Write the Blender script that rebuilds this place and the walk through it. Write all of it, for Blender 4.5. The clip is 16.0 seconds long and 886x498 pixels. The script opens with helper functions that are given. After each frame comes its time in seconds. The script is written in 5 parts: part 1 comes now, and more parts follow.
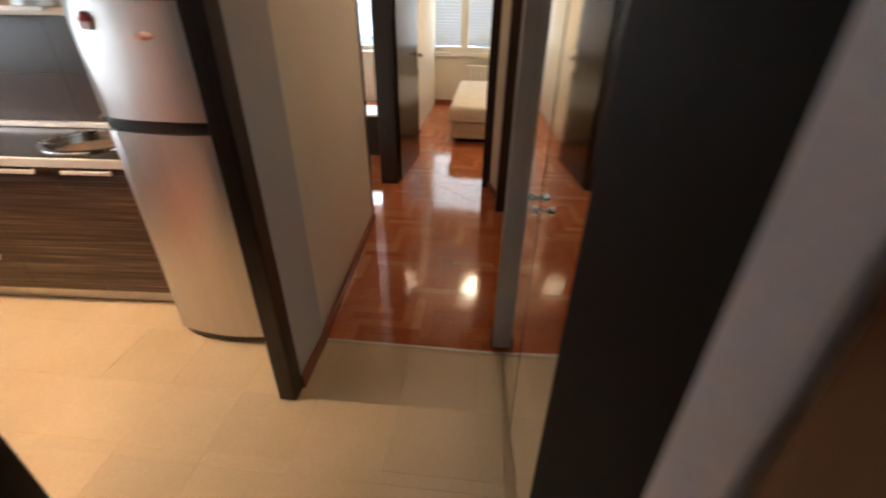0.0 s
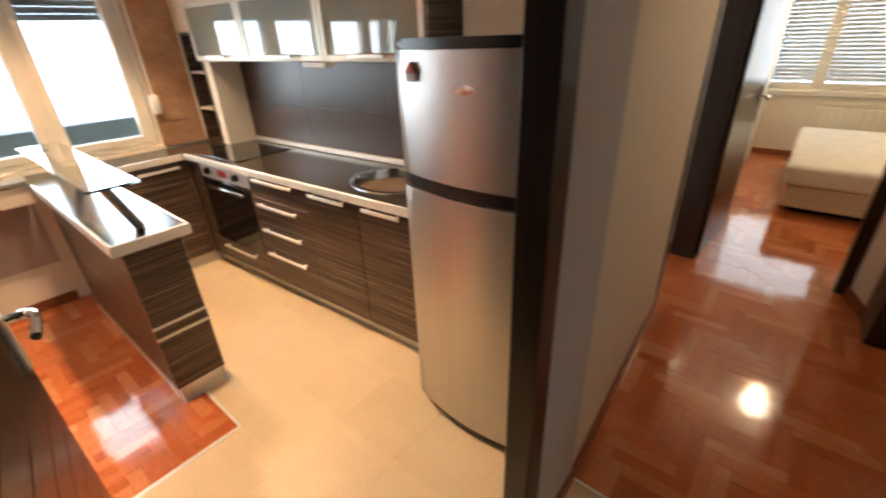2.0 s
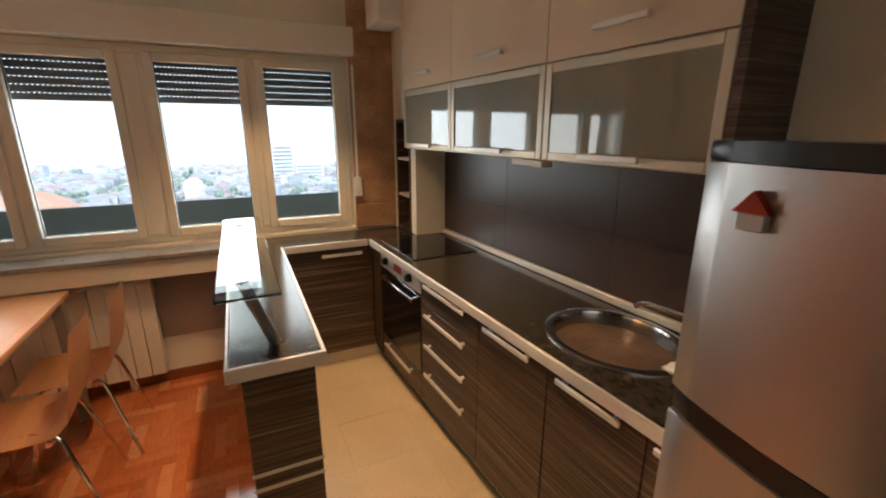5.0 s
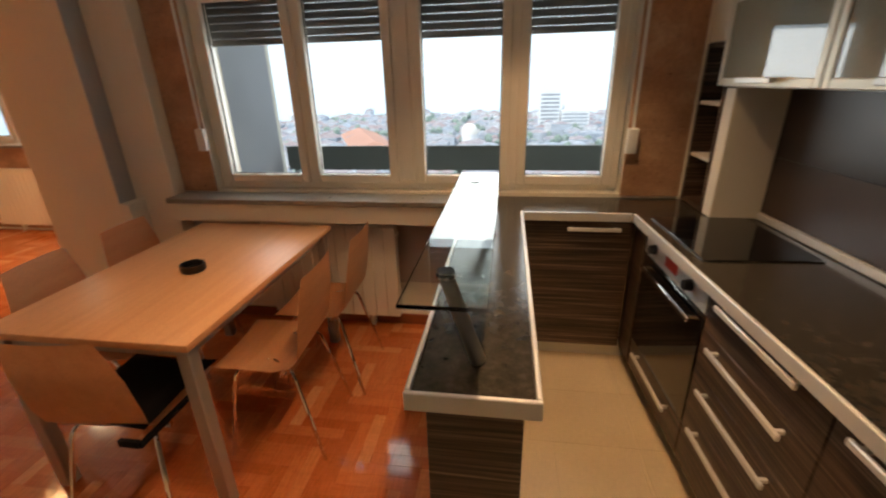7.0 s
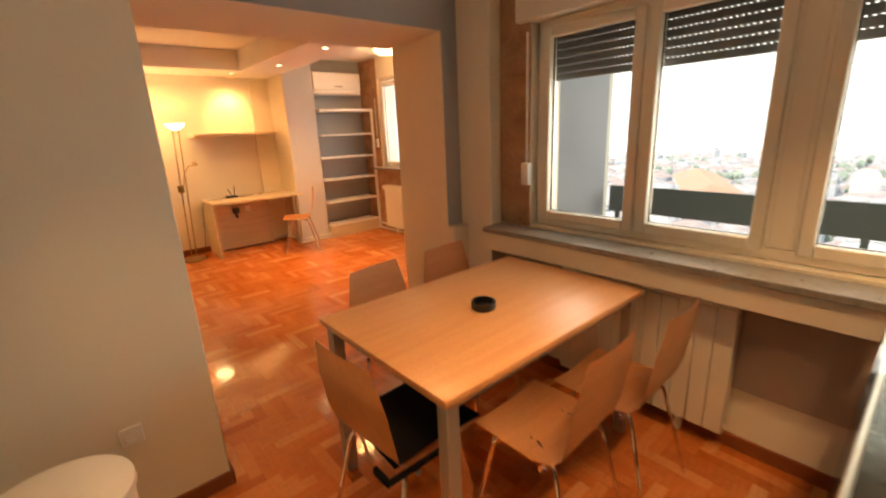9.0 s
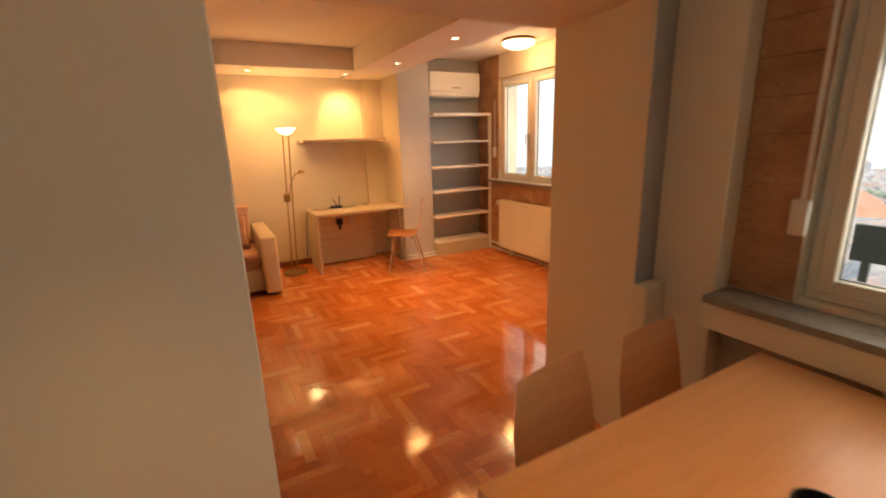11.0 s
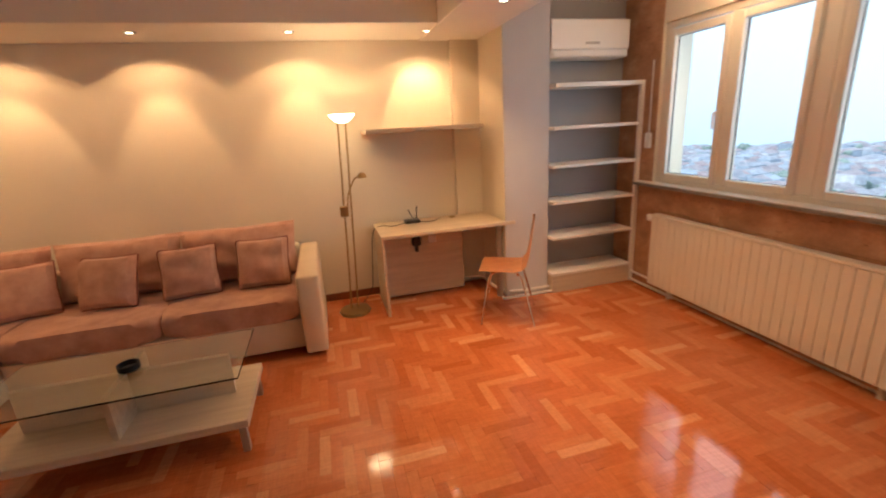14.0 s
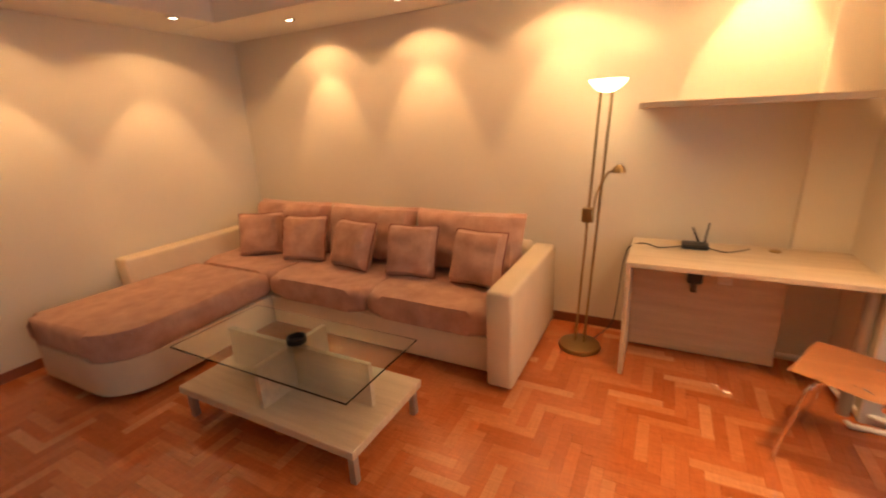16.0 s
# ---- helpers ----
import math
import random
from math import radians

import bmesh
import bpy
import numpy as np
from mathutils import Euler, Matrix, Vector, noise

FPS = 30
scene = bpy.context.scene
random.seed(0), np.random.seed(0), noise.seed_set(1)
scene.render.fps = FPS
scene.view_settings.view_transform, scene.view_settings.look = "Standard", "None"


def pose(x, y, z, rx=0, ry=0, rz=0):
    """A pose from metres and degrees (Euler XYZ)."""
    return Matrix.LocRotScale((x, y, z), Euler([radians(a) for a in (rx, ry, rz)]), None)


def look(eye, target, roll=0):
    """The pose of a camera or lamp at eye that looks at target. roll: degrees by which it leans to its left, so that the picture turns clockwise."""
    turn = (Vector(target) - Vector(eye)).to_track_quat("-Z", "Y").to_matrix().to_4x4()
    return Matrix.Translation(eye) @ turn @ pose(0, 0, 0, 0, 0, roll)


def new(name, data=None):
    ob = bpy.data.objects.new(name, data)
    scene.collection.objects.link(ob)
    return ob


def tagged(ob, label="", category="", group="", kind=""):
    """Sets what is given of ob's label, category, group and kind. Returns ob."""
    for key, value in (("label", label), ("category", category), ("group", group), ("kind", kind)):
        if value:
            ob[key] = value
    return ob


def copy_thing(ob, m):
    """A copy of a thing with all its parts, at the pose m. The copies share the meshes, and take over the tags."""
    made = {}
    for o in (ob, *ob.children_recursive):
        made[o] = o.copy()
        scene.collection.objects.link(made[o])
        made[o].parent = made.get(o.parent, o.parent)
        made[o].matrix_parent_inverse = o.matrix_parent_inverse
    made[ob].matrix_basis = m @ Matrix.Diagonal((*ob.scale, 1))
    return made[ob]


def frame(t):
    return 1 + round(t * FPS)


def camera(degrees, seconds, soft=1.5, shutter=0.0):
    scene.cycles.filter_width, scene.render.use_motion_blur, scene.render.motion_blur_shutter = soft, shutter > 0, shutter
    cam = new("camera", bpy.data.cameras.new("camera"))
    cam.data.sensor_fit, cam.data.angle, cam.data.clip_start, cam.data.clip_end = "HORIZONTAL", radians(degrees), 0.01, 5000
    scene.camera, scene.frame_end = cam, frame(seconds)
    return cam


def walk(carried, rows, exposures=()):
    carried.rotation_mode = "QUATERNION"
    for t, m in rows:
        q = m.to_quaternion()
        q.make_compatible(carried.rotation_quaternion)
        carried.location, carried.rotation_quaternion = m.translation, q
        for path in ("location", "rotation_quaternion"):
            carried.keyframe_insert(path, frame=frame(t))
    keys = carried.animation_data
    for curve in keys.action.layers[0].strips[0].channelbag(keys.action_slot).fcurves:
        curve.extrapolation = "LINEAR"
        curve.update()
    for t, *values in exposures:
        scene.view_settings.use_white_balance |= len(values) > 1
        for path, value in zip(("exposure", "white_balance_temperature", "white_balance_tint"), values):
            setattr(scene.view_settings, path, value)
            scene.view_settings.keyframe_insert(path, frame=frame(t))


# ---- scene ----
cam = camera(92.0, 16.0, soft=2.0, shutter=0.4)
PATH = [
    (0, (1.351, 2.042, 1.545), (1.185, 3.759, 0.533), 0.8),
    (0.5, (1.216, 2.163, 1.554), (0.741, 3.822, 0.543), 0.4),
    (1, (1.192, 2.344, 1.532), (0.583, 4.007, 0.603), 0.2),
    (1.5, (1.097, 2.456, 1.56), (0.26, 4.02, 0.637), -0.2),
    (2, (0.933, 2.538, 1.567), (-0.225, 3.897, 0.667), -2.4),
    (2.5, (0.79, 2.619, 1.572), (-0.691, 3.694, 0.765), -3.3),
    (3, (0.7, 2.734, 1.594), (-0.96, 3.592, 0.88), -0.3),
    (3.2, (0.662, 2.761, 1.597), (-1.042, 3.563, 0.924), -0.6),
    (5.3, (0.21, 2.977, 1.567), (-1.548, 3.784, 1.06), -0.1),
    (5.5, (0.153, 2.993, 1.565), (-1.641, 3.711, 1.048), -0.9),
    (6, (0.009, 2.958, 1.556), (-1.841, 3.438, 0.967), -2.3),
    (6.5, (-0.145, 2.99, 1.538), (-2.045, 3.06, 0.92), -2.1),
    (7, (-0.271, 3.044, 1.515), (-2.108, 2.763, 0.777), -1.5),
    (7.5, (-0.395, 3.002, 1.489), (-2.14, 2.442, 0.688), -2.0),
    (8, (-0.477, 2.939, 1.463), (-2.074, 2.089, 0.61), -4.1),
    (8.5, (-0.545, 2.943, 1.475), (-1.922, 1.708, 0.715), -3.7),
    (9, (-0.627, 2.858, 1.485), (-1.869, 1.385, 0.948), -2.6),
    (9.5, (-0.715, 2.697, 1.504), (-1.905, 1.145, 1.085), -3.8),
    (10, (-0.839, 2.521, 1.499), (-1.895, 0.868, 1.112), -1.4),
    (10.2, (-0.879, 2.437, 1.49), (-1.866, 0.753, 1.054), -0.7),
    (11.2, (-0.845, 1.80, 1.535), (-1.755, 0.09, 1.03), -2.0),
    (12.3, (-1.114, 1.084, 1.581), (-1.95, -0.639, 1.003), -3.3),
    (12.5, (-1.125, 0.97, 1.578), (-1.931, -0.765, 0.997), -3.4),
    (13, (-1.27, 0.804, 1.582), (-2.109, -0.912, 0.986), -2.9),
    (13.5, (-1.327, 0.539, 1.574), (-2.055, -1.232, 0.998), -4.0),
    (14, (-1.491, 0.354, 1.565), (-1.983, -1.503, 1.008), -3.5),
    (14.5, (-1.673, 0.151, 1.556), (-1.913, -1.741, 0.953), -3.4),
    (15, (-1.79, -0.098, 1.575), (-1.763, -2.006, 0.976), -3.4),
    (15.5, (-1.886, -0.349, 1.539), (-1.411, -2.204, 0.964), -4.2),
    (16, (-2.022, -0.59, 1.527), (-1.13, -2.282, 0.942), -2.7),
]
EXPOSURE = [(0, 1.42, 6300, 10), (1.0, 1.62, 6600, 10), (2.0, 1.54, 6400, 9), (3.2, 1.2, 6100, 8), (5.3, 0.26, 7100, 11), (6.5, 0.02, 7300, 12), (7.5, 0.03, 7300, 12), (8.5, 0.56, 8000, 14), (9.5, 0.5, 10900, 17), (10.2, 0.3, 10600, 17), (12.3, 0.12, 7900, 13), (13.6, 0.04, 6500, 10), (14.8, -0.04, 6100, 8), (16.0, 0.16, 7000, 11)]
walk(cam, [(t, look(eye, target, roll)) for t, eye, target, roll in PATH], EXPOSURE)

# ---- world and light ----
world = bpy.data.worlds.new("world")
scene.world = world
world.use_nodes = True
wn, wl = world.node_tree.nodes, world.node_tree.links
sky = wn.new("ShaderNodeTexSky")
sky.sky_type, sky.sun_disc = "NISHITA", False
sky.sun_elevation, sky.sun_rotation = radians(50), radians(120)
sky.dust_density, sky.air_density = 4.0, 1.2
veil = wn.new("ShaderNodeMix")
veil.data_type = "RGBA"
veil.inputs["Factor"].default_value = 0.85
veil.inputs["B"].default_value = (7.0, 8.3, 9.6, 1)
wl.new(sky.outputs["Color"], veil.inputs["A"])
wl.new(veil.outputs["Result"], wn["Background"].inputs["Color"])
wn["Background"].inputs["Strength"].default_value = 0.14

sun = new("sun", bpy.data.lights.new("sun", "SUN"))
sun.data.energy, sun.data.angle, sun.data.color = 2.2, radians(25), (1, 0.97, 0.92)
sun.matrix_basis = look((14, -8, 19), (0, 0, 0))

WARM = (1.0, 0.555, 0.25)


def spot_lamp(x, y, z, watts, size=110, target=None, blend=0.6, color=WARM):
    """A recessed halogen's light, shining down unless aimed."""
    ob = new("halogen_light", bpy.data.lights.new("halogen_light", "SPOT"))
    ob.data.energy, ob.data.color, ob.data.shadow_soft_size = watts, color, 0.025
    ob.data.spot_size, ob.data.spot_blend = radians(size), blend
    ob.matrix_basis = look((x, y, z), target or (x + 0.001, y, z - 1))
    return ob


SOFFIT, YS, XE = 2.29, -3.65, 1.70
WALL_SPOTS = [(0.62, -3.29), (-0.35, -3.29), (-1.38, -3.29), (-2.43, -3.29), (1.18, -2.74), (1.18, -1.75)]
BEAM_SPOTS = [(-2.70, -2.38), (-2.70, -1.2)]
KITCHEN_SPOTS = [(-1.95, 3.15), (-0.95, 3.15)]
DINING_SOFFIT = 2.13
DINING_SPOTS = [(-1.25, 2.22, 8), (-1.62, 2.22, 8), (-1.62, 1.45, 15), (-0.65, 1.45, 16), (-0.65, 2.22, 13)]
HALL_SPOTS = [(1.02, 4.05), (1.02, 4.75), (1.02, 5.45)]
CEIL = 2.52
for x, y in WALL_SPOTS:
    # each halogen has a narrow core beam and a wide dim rim
    near = (x, YS) if y < -3 else (XE, y)
    gap = 0.36 if y < -3 else 0.52
    drop = SOFFIT - 0.03
    if x == -2.43:
        spot_lamp(x, y, drop, 30, 58, (x, YS, 1.74), 0.2)
    else:
        spot_lamp(x, y, drop, 21, 55, (*near, drop - gap / 0.364), 0.3)
    spot_lamp(x, y, drop, 14 if y < -3 else 13, 122, (*near, drop - gap / 0.306), 0.3).data.shadow_soft_size = 0.045
for x, y in BEAM_SPOTS:
    spot_lamp(x, y, SOFFIT - 0.03, 130, 116, blend=1.0).data.shadow_soft_size = 0.12
for x, y in KITCHEN_SPOTS:
    spot_lamp(x, y, CEIL - 0.04, 57, 92, color=(1.0, 0.65, 0.37))
for x, y, watts in DINING_SPOTS:
    spot_lamp(x, y, DINING_SOFFIT - 0.04, watts, 86 if x < -1 else 62, blend=0.8, color=(1.0, 0.62, 0.33))
for x, y in HALL_SPOTS:
    spot_lamp(x, y, CEIL - 0.04, 1.9, 120)
glow = spot_lamp(-1.69, -3.29, 1.712, 5, 136, (-1.691, -3.29, 2.5), 0.04)
glow.data.shadow_soft_size = 0.02
dome = new("dome_light", bpy.data.lights.new("dome_light", "POINT"))
dome.data.energy, dome.data.color, dome.data.shadow_soft_size = 7, WARM, 0.1
dome.location = (-3.95, -2.0, 2.36)
bedroom_glow = new("dome_light", bpy.data.lights.new("dome_light", "POINT"))
bedroom_glow.data.energy, bedroom_glow.data.color, bedroom_glow.data.shadow_soft_size = 10, (1.0, 0.68, 0.38), 0.1
bedroom_glow.location = (1.3, 7.6, 2.36)


def window_light(x, y, z, w, h, watts, target, color=(0.93, 0.97, 1.0)):
    """The sky's light through a window, as an area lamp in its opening."""
    ob = new("window_light", bpy.data.lights.new("window_light", "AREA"))
    ob.data.shape, ob.data.size, ob.data.size_y, ob.data.energy = "RECTANGLE", w, h, watts
    ob.data.color = color
    ob.matrix_basis = look((x, y, z), target)


window_light(0.92, 9.42, 1.38, 1.2, 1.0, 3.6, (0.92, 6, 1.0))
window_light(-3.02, 2.45, 1.36, 2.2, 0.72, 12, (0, 2.45, 1.2))
window_light(-4.62, -1.5, 1.6, 2.4, 1.05, 10, (0, -1.5, 1.4))
window_light(-1.0, 9.42, 1.38, 1.9, 1.0, 22, (-0.9, 6, 0.8))


# ---- building helpers ----
ORIGIN = {}


def thing(name, at=(0, 0, 0), label="", category="", group="", kind=""):
    ob = new(name)
    ob.empty_display_size = 0.1
    ob.location = at
    ORIGIN[ob.name] = Vector(at)
    return tagged(ob, label, category, group, kind)


def finish(bm, name, material, smooth=True):
    bmesh.ops.recalc_face_normals(bm, faces=bm.faces)
    mesh = bpy.data.meshes.new(name)
    bm.to_mesh(mesh)
    bm.free()
    mesh.materials.append(material)
    if smooth:
        mesh.shade_smooth()
        mesh.set_sharp_from_angle(angle=radians(38))
    return mesh


def part(name, bm, material, parent=None, label=""):
    """Links a bmesh drawn in the room's metres as one mesh under a thing or a part."""
    origin = ORIGIN[parent.name] if parent else Vector()
    bmesh.ops.translate(bm, verts=bm.verts, vec=-origin)
    ob = new(name, finish(bm, name, material))
    ORIGIN[ob.name] = origin
    ob.parent = parent
    return tagged(ob, label)


def solo(name, bm, material, label="", category="", kind="", group=""):
    """A thing of a single mesh, with its origin at the middle of its foot."""
    xs, ys, zs = zip(*[v.co for v in bm.verts])
    at = Vector(((min(xs) + max(xs)) / 2, (min(ys) + max(ys)) / 2, min(zs)))
    bmesh.ops.translate(bm, verts=bm.verts, vec=-at)
    ob = new(name, finish(bm, name, material))
    ob.location = at
    ORIGIN[ob.name] = at
    return tagged(ob, label, category, group, kind)


def box(bm, x0, x1, y0, y1, z0, z1, bevel=0.0, seg=1):
    vs = [bm.verts.new((x, y, z)) for x in (x0, x1) for y in (y0, y1) for z in (z0, z1)]
    fs = [bm.faces.new([vs[i] for i in q]) for q in ((0, 1, 3, 2), (4, 6, 7, 5), (0, 4, 5, 1), (2, 3, 7, 6), (0, 2, 6, 4), (1, 5, 7, 3))]
    if bevel:
        edges = {e for f in fs for e in f.edges}
        bmesh.ops.bevel(bm, geom=list(edges), offset=bevel, segments=seg, profile=0.5, affect="EDGES")
    return bm


def boxed(*a, **k):
    return box(bmesh.new(), *a, **k)


def prism(bm, pts, z0, z1, bevel=0.0, seg=1):
    """An upright block over a plan outline."""
    lo = [bm.verts.new((x, y, z0)) for x, y in pts]
    hi = [bm.verts.new((x, y, z1)) for x, y in pts]
    fs = [bm.faces.new(lo[::-1]), bm.faces.new(hi)]
    n = len(pts)
    fs += [bm.faces.new((lo[i], lo[(i + 1) % n], hi[(i + 1) % n], hi[i])) for i in range(n)]
    if bevel:
        bmesh.ops.bevel(bm, geom=list({e for f in fs for e in f.edges}), offset=bevel, segments=seg, profile=0.5, affect="EDGES")
    return bm


def rod(bm, p, q, r, r2=None, seg=14, caps=True):
    p, q = Vector(p), Vector(q)
    m = Matrix.Translation((p + q) / 2) @ (q - p).to_track_quat("Z", "Y").to_matrix().to_4x4()
    bmesh.ops.create_cone(bm, cap_ends=caps, segments=seg, radius1=r, radius2=r if r2 is None else r2, depth=(q - p).length, matrix=m)
    return bm


def tube(bm, pts, r, seg=8, rounds=4):
    """A bent tube through points with softened corners."""
    pts = [Vector(p) for p in pts]
    path = [pts[0]]
    for a, b, c in zip(pts, pts[1:], pts[2:]):
        d = min((a - b).length, (c - b).length) * 0.45
        s, e = b + (a - b).normalized() * d, b + (c - b).normalized() * d
        path += [s.lerp(b, u).lerp(b.lerp(e, u), u) for u in [i / rounds for i in range(rounds + 1)]]
    path.append(pts[-1])
    rings, up = [], Vector((0.31, 0.17, 0.93)).normalized()
    for i, p in enumerate(path):
        t = (path[min(i + 1, len(path) - 1)] - path[max(i - 1, 0)]).normalized()
        u = t.cross(up).normalized()
        w = t.cross(u)
        rings.append([bm.verts.new(p + r * (math.cos(6.2832 * k / seg) * u + math.sin(6.2832 * k / seg) * w)) for k in range(seg)])
    for a, b in zip(rings, rings[1:]):
        for k in range(seg):
            bm.faces.new((a[k], a[(k + 1) % seg], b[(k + 1) % seg], b[k]))
    bm.faces.new(rings[0][::-1]), bm.faces.new(rings[-1])
    return bm


def lathe(bm, profile, centre=(0, 0, 0), seg=28):
    """A turned body from (radius, height) pairs."""
    c = Vector(centre)
    rings = [[bm.verts.new(c + Vector((r * math.cos(6.28319 * k / seg), r * math.sin(6.28319 * k / seg), z))) for k in range(seg)] for r, z in profile]
    for a, b in zip(rings, rings[1:]):
        for k in range(seg):
            bm.faces.new((a[k], a[(k + 1) % seg], b[(k + 1) % seg], b[k]))
    if profile[0][0] > 1e-4:
        bm.faces.new(rings[0][::-1])
    if profile[-1][0] > 1e-4:
        bm.faces.new(rings[-1])
    return bm


def pillow(bm, w, h, d, m, puff=0.5, n=10, wob=0.0, seed=0):
    """A stuffed cushion: a w by h square, d thick at its middle, with pinched edges."""
    grid = {}
    for s in (-1, 1):
        for i in range(n + 1):
            for j in range(n + 1):
                u, v = 2 * i / n - 1, 2 * j / n - 1
                edge = i in (0, n) or j in (0, n)
                if edge and (i, j, 1) in grid or (edge and (i, j, -1) in grid):
                    grid[i, j, s] = grid.get((i, j, 1)) or grid.get((i, j, -1))
                    continue
                t = (max(0, 1 - abs(u) ** 4) * max(0, 1 - abs(v) ** 4)) ** puff
                pull = 1 - 0.06 * (1 - abs(u)) * abs(v) ** 3
                k = wob * noise.noise(Vector((u * 2 + seed, v * 2, s)))
                co = Vector((u * w / 2 * (1 - 0.05 * (1 - abs(v)) * abs(u) ** 3), v * h / 2 * pull, s * d / 2 * t + k * t))
                grid[i, j, s] = bm.verts.new(m @ co)
    for s in (-1, 1):
        for i in range(n):
            for j in range(n):
                q = [grid[i, j, s], grid[i + 1, j, s], grid[i + 1, j + 1, s], grid[i, j + 1, s]]
                bm.faces.new(q if s > 0 else q[::-1])
    return bm


# ---- materials ----
def nodes_of(name):
    m = bpy.data.materials.new(name)
    m.use_nodes = True
    nt = m.node_tree
    return m, nt.nodes, nt.links, nt.nodes["Principled BSDF"]


def coords(n, l, scale=(1, 1, 1)):
    g, mp = n.new("ShaderNodeNewGeometry"), n.new("ShaderNodeMapping")
    mp.inputs["Scale"].default_value = scale
    l.new(g.outputs["Position"], mp.inputs["Vector"])
    return mp.outputs["Vector"]


def noise_tex(n, l, vec, scale, detail=4.0, rough=0.55):
    t = n.new("ShaderNodeTexNoise")
    t.inputs["Scale"].default_value, t.inputs["Detail"].default_value, t.inputs["Roughness"].default_value = scale, detail, rough
    l.new(vec, t.inputs["Vector"])
    return t.outputs["Fac"]


def ramp(n, l, fac, stops):
    r = n.new("ShaderNodeValToRGB")
    e = r.color_ramp.elements
    e[0].position, e[0].color = stops[0][0], (*stops[0][1], 1)
    e[1].position, e[1].color = stops[-1][0], (*stops[-1][1], 1)
    for p, c in stops[1:-1]:
        k = e.new(p)
        k.color = (*c, 1)
    l.new(fac, r.inputs["Fac"])
    return r.outputs["Color"]


def mixed(n, l, a, b, fac, mode="MIX"):
    m = n.new("ShaderNodeMix")
    m.data_type, m.blend_type = "RGBA", mode
    for sock, val in (("A", a), ("B", b), ("Factor", fac)):
        if isinstance(val, (tuple, float, int)):
            m.inputs[sock].default_value = (*val, 1) if isinstance(val, tuple) else val
        else:
            l.new(val, m.inputs[sock])
    return m.outputs["Result"]


def bumped(n, l, bsdf, height, strength, dist=0.01):
    b = n.new("ShaderNodeBump")
    b.inputs["Strength"].default_value, b.inputs["Distance"].default_value = strength, dist
    l.new(height, b.inputs["Height"])
    l.new(b.outputs["Normal"], bsdf.inputs["Normal"])


def plain(name, color, rough=0.5, metal=0.0, var=0.06, scale=3.0, grain=120.0, bump=0.08, coat=0.0, stretch=(1, 1, 1), spec=0.5):
    """A surface with broad and fine variation in tone, gloss and relief."""
    m, n, l, b = nodes_of(name)
    v = coords(n, l, stretch)
    broad, fine = noise_tex(n, l, v, scale), noise_tex(n, l, v, grain, 3)
    lo, hi = tuple(c * (1 - var) for c in color), tuple(min(1, c * (1 + var)) for c in color)
    tone = ramp(n, l, broad, [(0.3, lo), (0.7, hi)])
    tone = mixed(n, l, tone, ramp(n, l, fine, [(0.3, (1 - var,) * 3), (0.7, (1, 1, 1))]), 1.0, "MULTIPLY")
    l.new(tone, b.inputs["Base Color"])
    r = n.new("ShaderNodeMapRange")
    r.inputs["To Min"].default_value, r.inputs["To Max"].default_value = max(0.02, rough - 0.07), min(1, rough + 0.07)
    l.new(broad, r.inputs["Value"])
    l.new(r.outputs["Result"], b.inputs["Roughness"])
    b.inputs["Metallic"].default_value = metal
    b.inputs["Coat Weight"].default_value = coat
    b.inputs["Specular IOR Level"].default_value = spec
    if bump:
        bumped(n, l, b, fine, bump, 0.004)
    return m


def glass(name, tint=(0.97, 0.99, 0.98), rough=0.0):
    m, n, l, b = nodes_of(name)
    b.inputs["Base Color"].default_value = (*tint, 1)
    b.inputs["Transmission Weight"].default_value, b.inputs["Roughness"].default_value, b.inputs["IOR"].default_value = 1.0, rough, 1.45
    return m


def pane_glass(name):
    """Thin window glass: clear, with a sheet's gloss."""
    m, n, l, b = nodes_of(name)
    clear, gloss, mix, fr = n.new("ShaderNodeBsdfTransparent"), n.new("ShaderNodeBsdfGlossy"), n.new("ShaderNodeMixShader"), n.new("ShaderNodeLayerWeight")
    pw = n.new("ShaderNodeMath")
    pw.operation = "POWER"
    pw.inputs[1].default_value = 3.0
    clear.inputs["Color"].default_value = (0.95, 0.97, 0.97, 1)
    gloss.inputs["Roughness"].default_value = 0.01
    fr.inputs["Blend"].default_value = 0.25
    l.new(fr.outputs["Facing"], pw.inputs[0])
    l.new(pw.outputs[0], mix.inputs["Fac"])
    l.new(clear.outputs["BSDF"], mix.inputs[1])
    l.new(gloss.outputs["BSDF"], mix.inputs[2])
    l.new(mix.outputs["Shader"], n["Material Output"].inputs["Surface"])
    return m


def emit(name, color, strength):
    m, n, l, b = nodes_of(name)
    b.inputs["Base Color"].default_value = (*color, 1)
    b.inputs["Emission Color"].default_value = (*color, 1)
    b.inputs["Emission Strength"].default_value = strength
    return m


